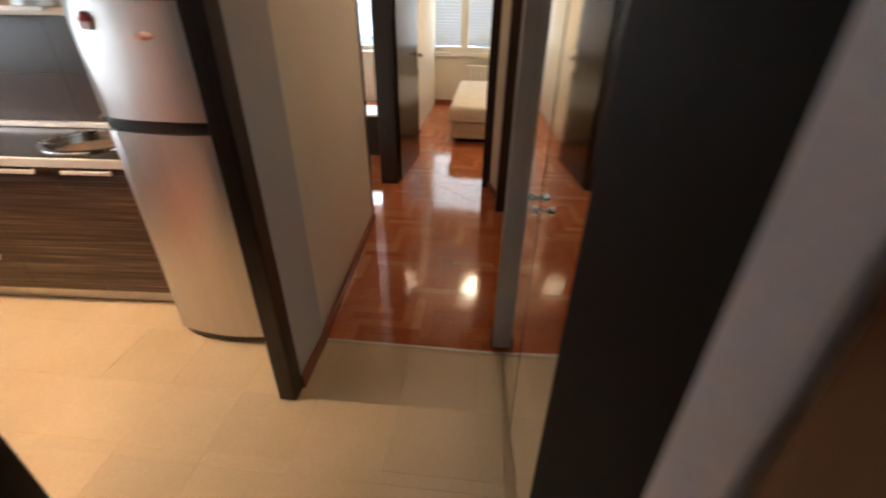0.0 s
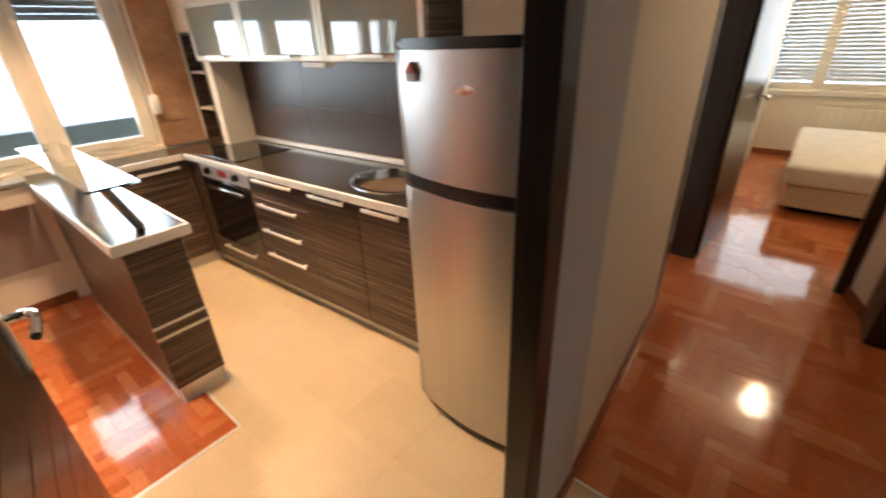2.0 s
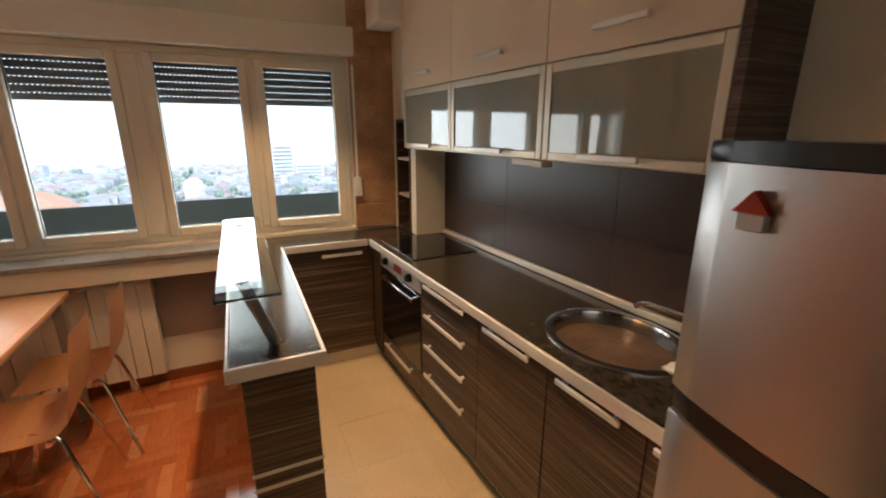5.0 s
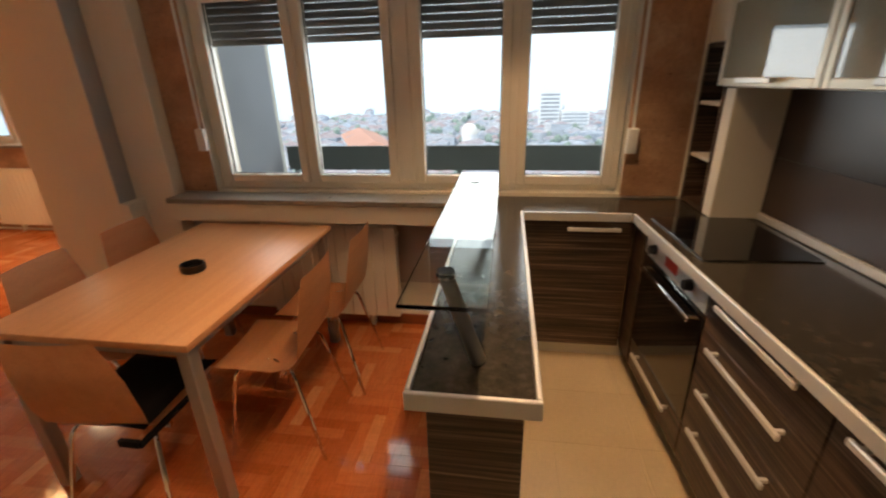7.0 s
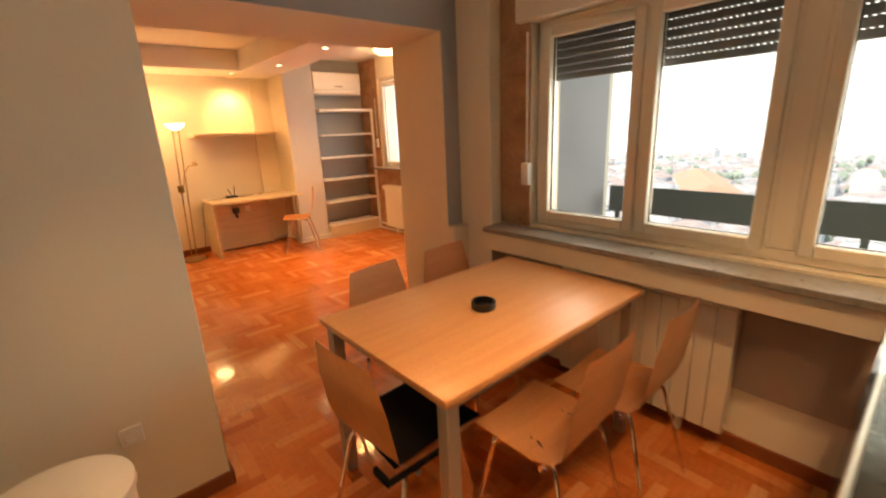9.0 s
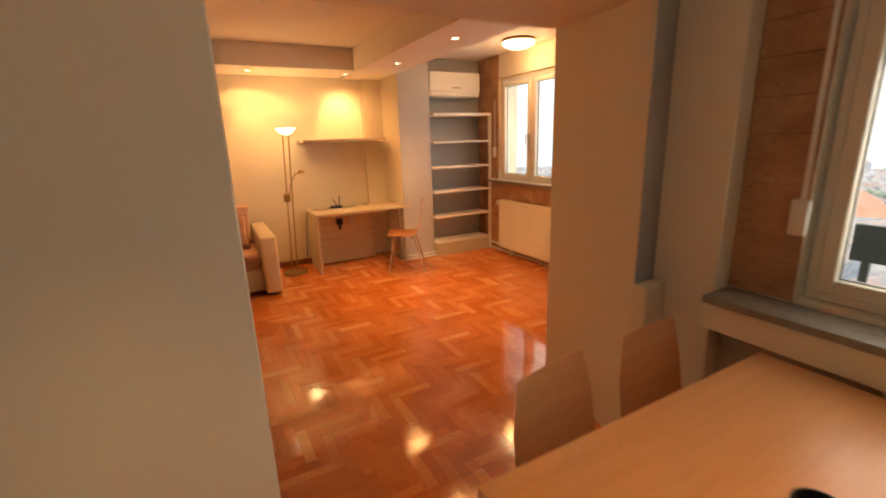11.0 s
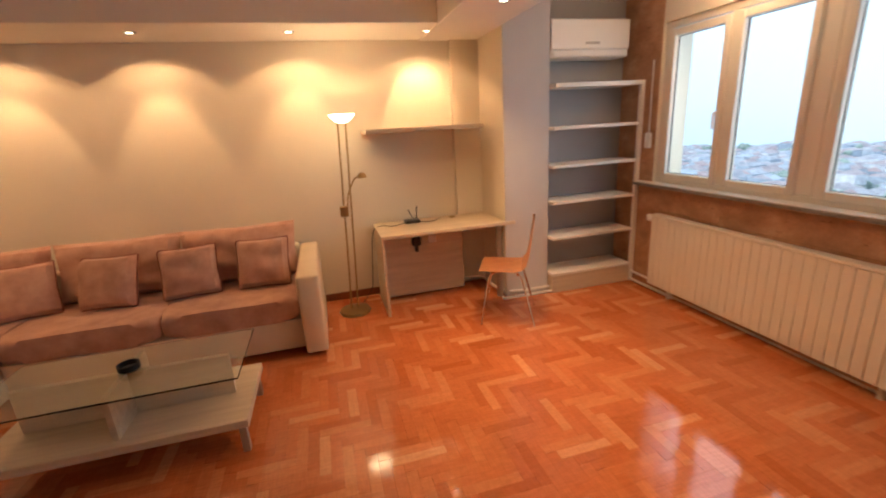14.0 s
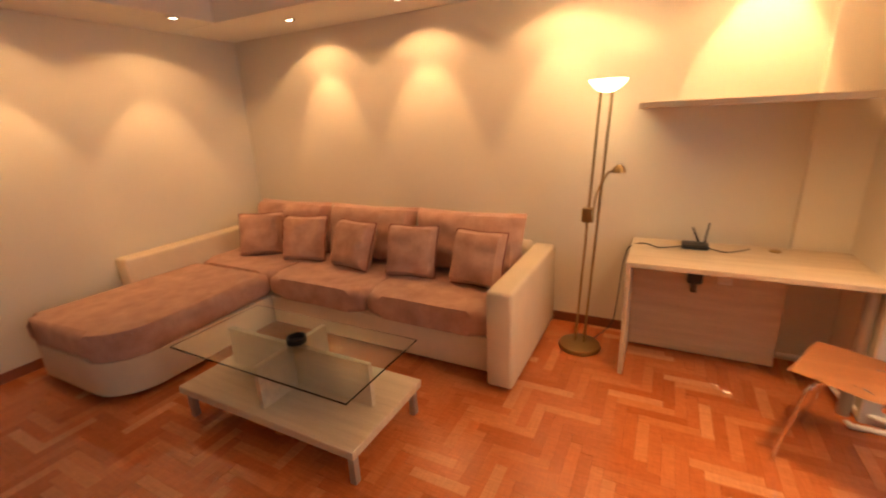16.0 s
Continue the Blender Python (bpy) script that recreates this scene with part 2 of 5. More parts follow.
def parquet_mat():
    m, n, l, b = nodes_of("oiled oak parquet")
    g, oi = n.new("ShaderNodeNewGeometry"), n.new("ShaderNodeObjectInfo")
    add, fr = n.new("ShaderNodeMath"), n.new("ShaderNodeMath")
    add.operation, fr.operation = "ADD", "FRACT"
    l.new(g.outputs["Random Per Island"], add.inputs[0])
    l.new(oi.outputs["Random"], add.inputs[1])
    l.new(add.outputs[0], fr.inputs[0])
    tone = ramp(n, l, fr.outputs[0], [(0.0, (0.50, 0.138, 0.045)), (0.30, (0.58, 0.174, 0.061)), (0.75, (0.63, 0.203, 0.077)), (0.93, (0.69, 0.26, 0.11)), (1.0, (0.75, 0.34, 0.165))])
    v = coords(n, l, (1, 1, 1))
    grain = noise_tex(n, l, coords(n, l, (14, 90, 1)), 1.0, 5)
    grain2 = noise_tex(n, l, coords(n, l, (90, 14, 1)), 1.0, 5)
    tone = mixed(n, l, tone, ramp(n, l, grain, [(0.3, (0.72, 0.70, 0.66)), (0.65, (1, 1, 1))]), 0.7, "MULTIPLY")
    tone = mixed(n, l, tone, ramp(n, l, grain2, [(0.3, (0.78, 0.76, 0.72)), (0.65, (1, 1, 1))]), 0.6, "MULTIPLY")
    worn = noise_tex(n, l, v, 1.3, 3)
    tone = mixed(n, l, tone, ramp(n, l, worn, [(0.35, (0.88, 0.86, 0.84)), (0.7, (1, 1, 1))]), 1.0, "MULTIPLY")
    l.new(tone, b.inputs["Base Color"])
    r = n.new("ShaderNodeMapRange")
    r.inputs["To Min"].default_value, r.inputs["To Max"].default_value = 0.05, 0.12
    l.new(worn, r.inputs["Value"])
    l.new(r.outputs["Result"], b.inputs["Roughness"])
    b.inputs["Specular IOR Level"].default_value = 0.8
    bumped(n, l, b, noise_tex(n, l, v, 11, 2), 0.06, 0.01)
    return m


def tile_mat():
    m, n, l, b = nodes_of("beige floor tile")
    oi = n.new("ShaderNodeObjectInfo")
    v = coords(n, l)
    tone = ramp(n, l, noise_tex(n, l, v, 2.2, 6), [(0.3, (0.72, 0.565, 0.36)), (0.7, (0.80, 0.64, 0.425))])
    tone = mixed(n, l, tone, ramp(n, l, oi.outputs["Random"], [(0.0, (0.93, 0.93, 0.92)), (1.0, (1, 1, 1))]), 1.0, "MULTIPLY")
    tone = mixed(n, l, tone, ramp(n, l, noise_tex(n, l, v, 60, 4), [(0.3, (0.94, 0.93, 0.92)), (0.7, (1, 1, 1))]), 1.0, "MULTIPLY")
    l.new(tone, b.inputs["Base Color"])
    b.inputs["Roughness"].default_value = 0.28
    bumped(n, l, b, noise_tex(n, l, v, 14, 3), 0.04, 0.01)
    return m


def zebra_mat(name="striped dark wood laminate"):
    """Dark veneer with fine level streaks."""
    m, n, l, b = nodes_of(name)
    streak = noise_tex(n, l, coords(n, l, (1.6, 1.6, 105)), 1.0, 6, 0.65)
    wave = noise_tex(n, l, coords(n, l, (0.8, 0.8, 22)), 1.0, 3)
    tone = ramp(n, l, streak, [(0.34, (0.030, 0.018, 0.012)), (0.48, (0.078, 0.047, 0.032)), (0.58, (0.16, 0.106, 0.075)), (0.70, (0.30, 0.22, 0.16))])
    tone = mixed(n, l, tone, ramp(n, l, wave, [(0.35, (0.55, 0.5, 0.48)), (0.65, (1, 1, 1))]), 1.0, "MULTIPLY")
    l.new(tone, b.inputs["Base Color"])
    b.inputs["Roughness"].default_value = 0.34
    bumped(n, l, b, streak, 0.12, 0.003)
    return m


def worktop_mat():
    m, n, l, b = nodes_of("dark stone worktop")
    v = coords(n, l)
    tone = ramp(n, l, noise_tex(n, l, v, 24, 8, 0.65), [(0.3, (0.030, 0.025, 0.019)), (0.55, (0.055, 0.046, 0.035)), (0.8, (0.095, 0.080, 0.062))])
    tone = mixed(n, l, tone, ramp(n, l, noise_tex(n, l, v, 70, 5), [(0.35, (0.7, 0.7, 0.68)), (0.7, (1, 1, 1))]), 1.0, "MULTIPLY")
    l.new(tone, b.inputs["Base Color"])
    b.inputs["Roughness"].default_value = 0.16
    bumped(n, l, b, noise_tex(n, l, v, 45, 3), 0.03, 0.003)
    return m


def stone_mat():
    """Tan stone-look wall covering: level ledges with dark cracks."""
    m, n, l, b = nodes_of("tan stone wall covering")
    v = coords(n, l)
    base = ramp(n, l, noise_tex(n, l, coords(n, l, (5, 5, 7)), 1.0, 6), [(0.3, (0.38, 0.20, 0.11)), (0.55, (0.52, 0.30, 0.175)), (0.75, (0.64, 0.42, 0.27))])
    crack = noise_tex(n, l, coords(n, l, (16, 16, 44)), 1.0, 4, 0.7)
    tone = mixed(n, l, base, ramp(n, l, crack, [(0.30, (0.35, 0.25, 0.20)), (0.36, (1, 1, 1))]), 1.0, "MULTIPLY")
    tone = mixed(n, l, tone, ramp(n, l, noise_tex(n, l, v, 55, 4), [(0.3, (0.82, 0.8, 0.78)), (0.7, (1, 1, 1))]), 1.0, "MULTIPLY")
    l.new(tone, b.inputs["Base Color"])
    b.inputs["Roughness"].default_value = 0.75
    bumped(n, l, b, crack, 0.35, 0.008)
    return m


def wood_mat(name, dark, light, rough=0.38, axis=(2, 26, 26)):
    m, n, l, b = nodes_of(name)
    g = noise_tex(n, l, coords(n, l, axis), 1.0, 5, 0.6)
    tone = ramp(n, l, g, [(0.3, dark), (0.7, light)])
    tone = mixed(n, l, tone, ramp(n, l, noise_tex(n, l, coords(n, l), 110, 3), [(0.3, (0.9, 0.9, 0.9)), (0.7, (1, 1, 1))]), 1.0, "MULTIPLY")
    l.new(tone, b.inputs["Base Color"])
    b.inputs["Roughness"].default_value = rough
    bumped(n, l, b, g, 0.05, 0.003)
    return m


def fabric_mat(name, dark, light):
    m, n, l, b = nodes_of(name)
    v = coords(n, l)
    nap = noise_tex(n, l, v, 7, 5, 0.6)
    tone = ramp(n, l, nap, [(0.3, dark), (0.7, light)])
    l.new(tone, b.inputs["Base Color"])
    b.inputs["Roughness"].default_value = 0.95
    b.inputs["Sheen Weight"].default_value, b.inputs["Sheen Roughness"].default_value = 0.35, 0.5
    b.inputs["Sheen Tint"].default_value = (0.9, 0.75, 0.65, 1)
    mixh = mixed(n, l, nap, noise_tex(n, l, v, 320, 2), 0.4)
    bumped(n, l, b, mixh, 0.5, 0.008)
    return m


WALL = plain("cream wall paint", (0.80, 0.745, 0.63), 0.75, var=0.035, scale=1.2, grain=220, bump=0.10)
CEILING = plain("white ceiling paint", (0.83, 0.81, 0.76), 0.8, var=0.03, scale=1.0, grain=200, bump=0.08)
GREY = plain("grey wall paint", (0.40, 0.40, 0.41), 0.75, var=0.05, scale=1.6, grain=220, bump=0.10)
LILAC = plain("pale grey wall paint and shade", (0.56, 0.555, 0.565), 0.75, var=0.04, scale=1.6, grain=220, bump=0.10)
PARQUET, TILE, ZEBRA, WORKTOP, STONE = parquet_mat(), tile_mat(), zebra_mat(), worktop_mat(), stone_mat()
GROUT = plain("dark floor screed", (0.16, 0.10, 0.06), 0.8)
TILE_GROUT = plain("tile grout", (0.70, 0.55, 0.355), 0.85)
SKIRT = plain("reddish skirting wood", (0.25, 0.075, 0.03), 0.35, var=0.15, scale=6, stretch=(1, 1, 4))
WENGE = wood_mat("dark wenge veneer", (0.010, 0.0055, 0.004), (0.032, 0.016, 0.011), 0.22, (30, 30, 1.5))
JAMB = wood_mat("dark wenge door frame", (0.012, 0.006, 0.0045), (0.04, 0.019, 0.013), 0.3, (30, 30, 1.5))
PVC = plain("cream plastic window frame", (0.80, 0.76, 0.67), 0.35, var=0.02, bump=0.02)
WHITE = plain("white plastic", (0.82, 0.81, 0.78), 0.4, var=0.02, bump=0.02)
ENAMEL = plain("cream radiator enamel", (0.80, 0.76, 0.66), 0.32, var=0.03, bump=0.03)
ALU = plain("brushed aluminium", (0.80, 0.79, 0.76), 0.36, 0.35, var=0.05, grain=260, bump=0.05, stretch=(1, 1, 1))
FRAMEALU = plain("champagne aluminium frame", (0.66, 0.60, 0.48), 0.38, 0.4, var=0.05, grain=260, bump=0.04)
STEEL = plain("brushed fridge steel", (0.54, 0.525, 0.505), 0.36, 0.86, var=0.04, scale=1.5, grain=90, bump=0.04, stretch=(14, 14, 0.4))
POSTSTEEL = plain("dark brushed steel", (0.30, 0.29, 0.275), 0.3, 0.9, var=0.05, grain=260, bump=0.04)
CHROME = plain("chrome", (0.78, 0.78, 0.78), 0.09, 1.0, var=0.02, bump=0)
SINK = plain("stainless sink steel", (0.34, 0.33, 0.31), 0.25, 1.0, var=0.05, bump=0.03)
BRASS = plain("aged brass", (0.46, 0.33, 0.16), 0.3, 1.0, var=0.08, bump=0.03)
BLACK = plain("black plastic", (0.012, 0.012, 0.013), 0.3, var=0.1, bump=0.03)
BLACKGLASS = plain("black ceramic glass", (0.006, 0.006, 0.007), 0.05, var=0.05, bump=0, coat=0.5)
SPLASH = plain("brown glazed backsplash", (0.068, 0.047, 0.041), 0.3, var=0.06, scale=2, bump=0.02)
CREAMDOOR = plain("cream cupboard laminate", (0.74, 0.60, 0.45), 0.4, var=0.03, bump=0.02)
BEECH = wood_mat("pale beech laminate", (0.62, 0.31, 0.15), (0.70, 0.375, 0.19), 0.32, (1.4, 24, 24))
PALEWOOD = wood_mat("whitened oak board", (0.58, 0.47, 0.34), (0.72, 0.61, 0.46), 0.42, (2, 24, 24))
SHELFWHITE = plain("white shelf board", (0.80, 0.78, 0.74), 0.45, var=0.03, bump=0.02)
SUEDE = fabric_mat("mauve brown suede", (0.44, 0.235, 0.17), (0.64, 0.385, 0.29))
PIPING = plain("dark red piping cloth", (0.20, 0.035, 0.025), 0.8, var=0.1)
LEATHER = plain("cream leatherette", (0.74, 0.62, 0.46), 0.42, var=0.05, scale=5, grain=180, bump=0.2)
LEGMETAL = plain("grey metal paint", (0.42, 0.40, 0.37), 0.38, 0.6, var=0.05)
TABLEGLASS = glass("greenish table glass", (0.90, 0.97, 0.94))
PANE = pane_glass("window glass")
FROST = plain("frosted cabinet glass", (0.21, 0.195, 0.12), 0.6, var=0.12, scale=3, bump=0, coat=1.0)
FROST.node_tree.nodes["Principled BSDF"].inputs["Coat IOR"].default_value = 2.1
SILLSTONE = plain("grey terrazzo sill", (0.27, 0.255, 0.23), 0.3, var=0.18, scale=30, grain=160, bump=0.05)
STRIPMETAL = plain("pale lilac lacquer", (0.72, 0.72, 0.80), 0.4, var=0.06, scale=9, bump=0.03)
RENDER = plain("grey exterior render", (0.43, 0.44, 0.46), 0.9, var=0.1, scale=2, bump=0.3)
DARKPLATE = plain("dark green-grey railing plate", (0.13, 0.15, 0.145), 0.5, var=0.1)
SLAT = plain("grey roller shutter slat", (0.20, 0.20, 0.21), 0.5, var=0.06)
BULB = emit("lit halogen", (1.0, 0.82, 0.55), 16)
UPLIGHT = emit("lit lamp bowl", (1.0, 0.74, 0.40), 14)
DOMEGLOW = emit("lit opal glass", (1.0, 0.86, 0.62), 6)
MIRROR = plain("mirror silver", (0.86, 0.87, 0.86), 0.01, 1.0, var=0.0, bump=0)
BEDWHITE = fabric_mat("white bed linen", (0.72, 0.68, 0.60), (0.84, 0.80, 0.72))
CUSHBLACK = plain("black seat cushion cloth", (0.008, 0.008, 0.009), 0.9, var=0.2, bump=0.2, spec=0.1)
DARKMATT = plain("matt near-black laminate", (0.006, 0.005, 0.005), 0.7, var=0.2, bump=0.05, spec=0.15)
YELLOW = plain("yellow sponge", (0.75, 0.52, 0.04), 0.9)
RED = plain("red enamel", (0.55, 0.05, 0.03), 0.4)
MAHOGANY = wood_mat("reddish entrance door", (0.06, 0.012, 0.008), (0.13, 0.03, 0.018), 0.3, (24, 24, 1.5))

# ---- structure ----
def wall(name, bm, material=WALL):
    return solo(name, bm, material, kind="structure")


XW, XL, YN = -2.70, -4.27, 4.20   # inner faces of the two window walls and of the kitchen's back wall


def block(name, *a, material=WALL, bevel=0.004):
    return wall(name, boxed(*a, bevel=bevel), material)


# floor slab and ceilings
solo("floor", boxed(-4.6, 3.2, -3.95, 9.9, -0.25, -0.016), GROUT, kind="structure")
solo("ceiling", boxed(-4.6, 3.2, -3.95, 9.9, CEIL, CEIL + 0.2), CEILING, kind="structure")

# living room
block("wall_south", -4.6, XE + 0.25, YS - 0.25, YS, 0, CEIL)
block("wall_east", XE, XE + 0.25, YS, 0.6, 0, CEIL)
block("wall_pier", -2.98, -2.71, YS - 0.02, YS + 0.05, 0, CEIL)
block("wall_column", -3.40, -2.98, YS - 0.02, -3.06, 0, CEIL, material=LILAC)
block("wall_column_side", -2.98, -2.976, -3.64, -3.065, 0.02, SOFFIT - 0.002, material=WALL, bevel=0)
block("wall_alcove", -4.30, -3.40, YS - 0.02, -3.27, 0, CEIL, material=GREY)
block("soffit_south", -2.45, XE, YS + 0.001, -3.02, SOFFIT, CEIL - 0.002, material=CEILING)
block("soffit_east", 1.12, XE - 0.001, -3.02, 0.34, SOFFIT, CEIL - 0.002, material=CEILING)
block("ceiling_beam", -2.97, -2.45, YS + 0.001, 0.04, SOFFIT - 0.01, CEIL - 0.003, material=CEILING)

# wall between living room and kitchen with its wide opening
block("wall_divider", -0.889, 3.0, 0.50, 1.01, 0, CEIL)
wall("wall_divider_pier", prism(bmesh.new(), [(-4.55, 0.02), (-2.61, 0.02), (-2.475, 0.73), (-4.55, 0.73)], 0, CEIL, 0.004))
block("lintel", -2.53, -0.889, 0.08, 0.731, 2.055, CEIL - 0.001)
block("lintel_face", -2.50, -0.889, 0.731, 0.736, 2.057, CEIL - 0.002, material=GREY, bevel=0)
block("soffit_dining", -1.76, 0.468, 0.83, 2.36, DINING_SOFFIT, CEIL - 0.004, material=CEILING)
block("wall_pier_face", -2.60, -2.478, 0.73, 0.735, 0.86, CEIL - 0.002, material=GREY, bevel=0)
block("wall_pier_foot", -2.60, -2.47, 0.73, 0.80, 0, 0.86)
block("wall_chase", -3.0, -2.60, 0.732, 1.01, 0, CEIL)


def window_wall(name, xin, thick, y0, y1, openings, z0, z1, cover, cover_spans):
    """A wall along y with openings, and its stone covering on the inner face."""
    xo = xin - thick
    bm = bmesh.new()
    cuts = sorted(openings)
    y = y0
    for a, b in cuts:
        box(bm, xo, xin, y, a, z0, z1)
        y = b
    box(bm, xo, xin, y, y1, z0, z1)
    box(bm, xo, xin, y0, y1, -0.2, z0)
    box(bm, xo, xin, y0, y1, z1, CEIL + 0.1)
    wall(name, bm)
    chance = random.Random(len(name) + int(thick * 100))
    for a, b, c, d in cover_spans:
        clad = thing(name + "_covering", (xin, (a + b) / 2, c), kind="structure")
        part("bed", boxed(xin, xin + 0.003, a, b, c, d), cover, clad)
        z = c
        while z < d - 0.001:
            top_z = min(d, z + chance.uniform(0.12, 0.2))
            top_z = d if d - top_z < 0.07 else top_z
            y = a
            while y < b - 0.001:
                end = min(b, y + chance.uniform(0.35, 0.75))
                end = b if b - end < 0.16 else end
                proud = xin + chance.uniform(0.006, 0.0095)
                part("stone", boxed(xin + 0.002, proud, y + 0.0012, end - 0.0012, z + 0.0014, top_z - 0.0014, bevel=0.0015), cover, clad)
                y = end
            z = top_z


window_wall("wall_west_living", XL, 0.30, -3.95, 0.15, [(-2.80, -0.22)], 0.97, 2.24, STONE,
            [(-3.27, -2.80, 0, CEIL), (-2.80, 0.15, 0.02, 0.95)])
# kitchen window wall: set back under the sill
window_wall("wall_west_kitchen", XW, 0.28, 0.74, 4.5, [(1.24, 3.67)], 0.90, 2.03, STONE,
            [(1.01, 1.24, 0.89, CEIL), (3.67, 4.0, 0.89, CEIL)])
block("shutter_box", XW - 0.02, XW + 0.05, 1.16, 3.70, 2.03, 2.20, material=PVC)

# kitchen and hall walls
wall("wall_north", prism(bmesh.new(), [(-3.2, YN - 0.04), (-2.35, YN + 0.006), (0.47, YN + 0.164), (0.47, YN + 0.30), (-3.2, YN + 0.12)], 0, CEIL, 0.004))
prism_wall = lambda name, pts, z0=0, z1=CEIL, m=WALL: wall(name, prism(bmesh.new(), pts, z0, z1, 0.004), m)
prism_wall("wall_hall_west", [(0.50, 3.34), (0.584, 3.34), (0.582, 3.64), (0.495, 5.05), (0.40, 5.05)])
# Thin grey sheet paints the cool shade on this wall's near end.
block("wall_hall_end_shade", 0.5845, 0.5875, 3.347, 3.64, 0.002, CEIL - 0.002, material=LILAC, bevel=0)
block("wall_hall_south_part", 0.47, 0.59, 1.01, 2.33, 0, CEIL)
block("wall_over_door", 0.47, 0.59, 2.33, 3.34, 2.10, CEIL)
block("wall_hall_east", 1.62, 1.74, 3.77, 5.60, 0, CEIL)
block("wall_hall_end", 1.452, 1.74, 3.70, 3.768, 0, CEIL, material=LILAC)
prism_wall("wall_hall_corner", [(1.474, 5.62), (1.74, 5.62), (1.74, 5.90), (1.404, 5.90)])
block("wall_hall_back", 0.59, 3.0, 0.99, 1.25, 0, CEIL)
block("wall_wardrobe_back", 2.1, 2.2, 1.25, 3.7, 0, CEIL)
block("wall_wardrobe_end", 1.745, 2.2, 3.70, 3.82, 0, CEIL)

# rooms beyond the hall
block("wall_bedroom_south", 1.40, 3.0, 5.90, 6.02, 0, CEIL)
block("wall_over_bedroom_door", 0.40, 1.40, 5.90, 6.02, 2.08, CEIL)
block("wall_bedroom_west", 0.34, 0.46, 6.02, 9.5, 0, CEIL)
block("wall_bedroom_east", 3.0, 3.15, 5.9, 9.5, 0, CEIL)
block("wall_small_room_west", -2.95, -2.8, 4.3, 9.5, 0, CEIL)
block("wall_over_small_door", 0.36, 0.50, 5.05, 5.90, 2.08, CEIL)
bm = bmesh.new()
for a, b in ((-2.95, -2.05), (-0.02, 0.22), (1.62, 3.15)):
    box(bm, a, b, 9.5, 9.78, 0.80, 1.95)
box(bm, -2.95, 3.15, 9.5, 9.78, 0, 0.80)
box(bm, -2.95, 3.15, 9.5, 9.78, 1.95, CEIL)
wall("wall_bedroom_north", bm)

# skirting
SK = 0.07
for name, a in {"living_south": (-2.71, XE, YS, YS + 0.014), "living_east": (XE - 0.014, XE, YS + 0.014, 0.35),
                "divider_north": (-0.889, 0.47, 1.01, 1.024), "divider_end": (-0.903, -0.889, 0.50, 1.024),
                "pier": (-2.60, -2.588, 0.02, 0.10), "hall_south_part": (0.59, 0.603, 1.25, 2.33),
                "bedroom_north": (0.46, 3.0, 9.486, 9.5)}.items():
    solo("baseboard", boxed(*a, 0, SK, bevel=0.003), SKIRT, kind="structure")
solo("baseboard", prism(bmesh.new(), [(0.589, 3.34), (0.602, 3.34), (0.598, 3.64), (0.508, 5.05), (0.494, 5.05)], 0, SK), SKIRT, kind="structure")
solo("baseboard", boxed(-2.70, -2.686, 1.012, 2.84, 0, SK, bevel=0.003), SKIRT, kind="structure")
solo("baseboard", boxed(1.440, 1.451, 3.70, 3.778, 0, SK, bevel=0.003), SKIRT, kind="structure")
solo("baseboard", prism(bmesh.new(), [(1.463, 5.62), (1.473, 5.62), (1.4035, 5.855), (1.393, 5.855)], 0, SK), SKIRT, kind="structure")


# ---- windows ----
def window(name, x, y0, y1, z0, z1, lights, label, split=None, handle=()):
    """A plastic window in a wall along y. lights: the sashes' glass, as (y0, y1, z0, z1)."""
    w = thing(name, (x, (y0 + y1) / 2, z0), label, "window", kind="structure")
    bm = bmesh.new()
    f = 0.05
    box(bm, x - 0.05, x + 0.02, y0, y0 + f, z0, z1, 0.005)
    box(bm, x - 0.05, x + 0.02, y1 - f, y1, z0, z1, 0.005)
    box(bm, x - 0.05, x + 0.02, y0 + f, y1 - f, z0, z0 + f, 0.005)
    box(bm, x - 0.05, x + 0.02, y0 + f, y1 - f, z1 - f, z1, 0.005)
    for (a, b, c, d), (e, g, h, k) in zip(lights, lights[1:]):
        box(bm, x - 0.05, x + 0.018, b + 0.04, e - 0.04, z0 + f, z1 - f, 0.004)
    if split:
        box(bm, x - 0.05, x + 0.022, split - 0.04, split + 0.04, z0 + f, z1 - f, 0.005)
    part("window_frame", bm, PVC, w)
    for i, (a, b, c, d) in enumerate(lights):
        bm = bmesh.new()
        s = 0.052
        box(bm, x - 0.035, x + 0.034, a - s, a, c - s, d + s, 0.006)
        box(bm, x - 0.035, x + 0.034, b, b + s, c - s, d + s, 0.006)
        box(bm, x - 0.035, x + 0.034, a, b, c - s, c, 0.006)
        box(bm, x - 0.035, x + 0.034, a, b, d, d + s, 0.006)
        sash = part("sash", bm, PVC, w)
        bm = bmesh.new()
        for q in (a, b):
            box(bm, x - 0.012, x - 0.002, q - 0.004, q + 0.004, c, d)
        for q in (c, d):
            box(bm, x - 0.012, x - 0.002, a, b, q - 0.004, q + 0.004)
        part("seal", bm, BLACK, sash)
        p = part("pane", boxed(x - 0.008, x - 0.003, a, b, c, d), PANE, sash)
        p.visible_shadow = False
        if i in handle:
            bm = boxed(x + 0.034, x + 0.044, b + 0.014, b + 0.040, 1.50, 1.57, 0.003)
            tube(bm, [(x + 0.04, b + 0.027, 1.535), (x + 0.075, b + 0.027, 1.535), (x + 0.075, b + 0.027, 1.42)], 0.009)
            part("window_handle", bm, WHITE, sash)
    return w


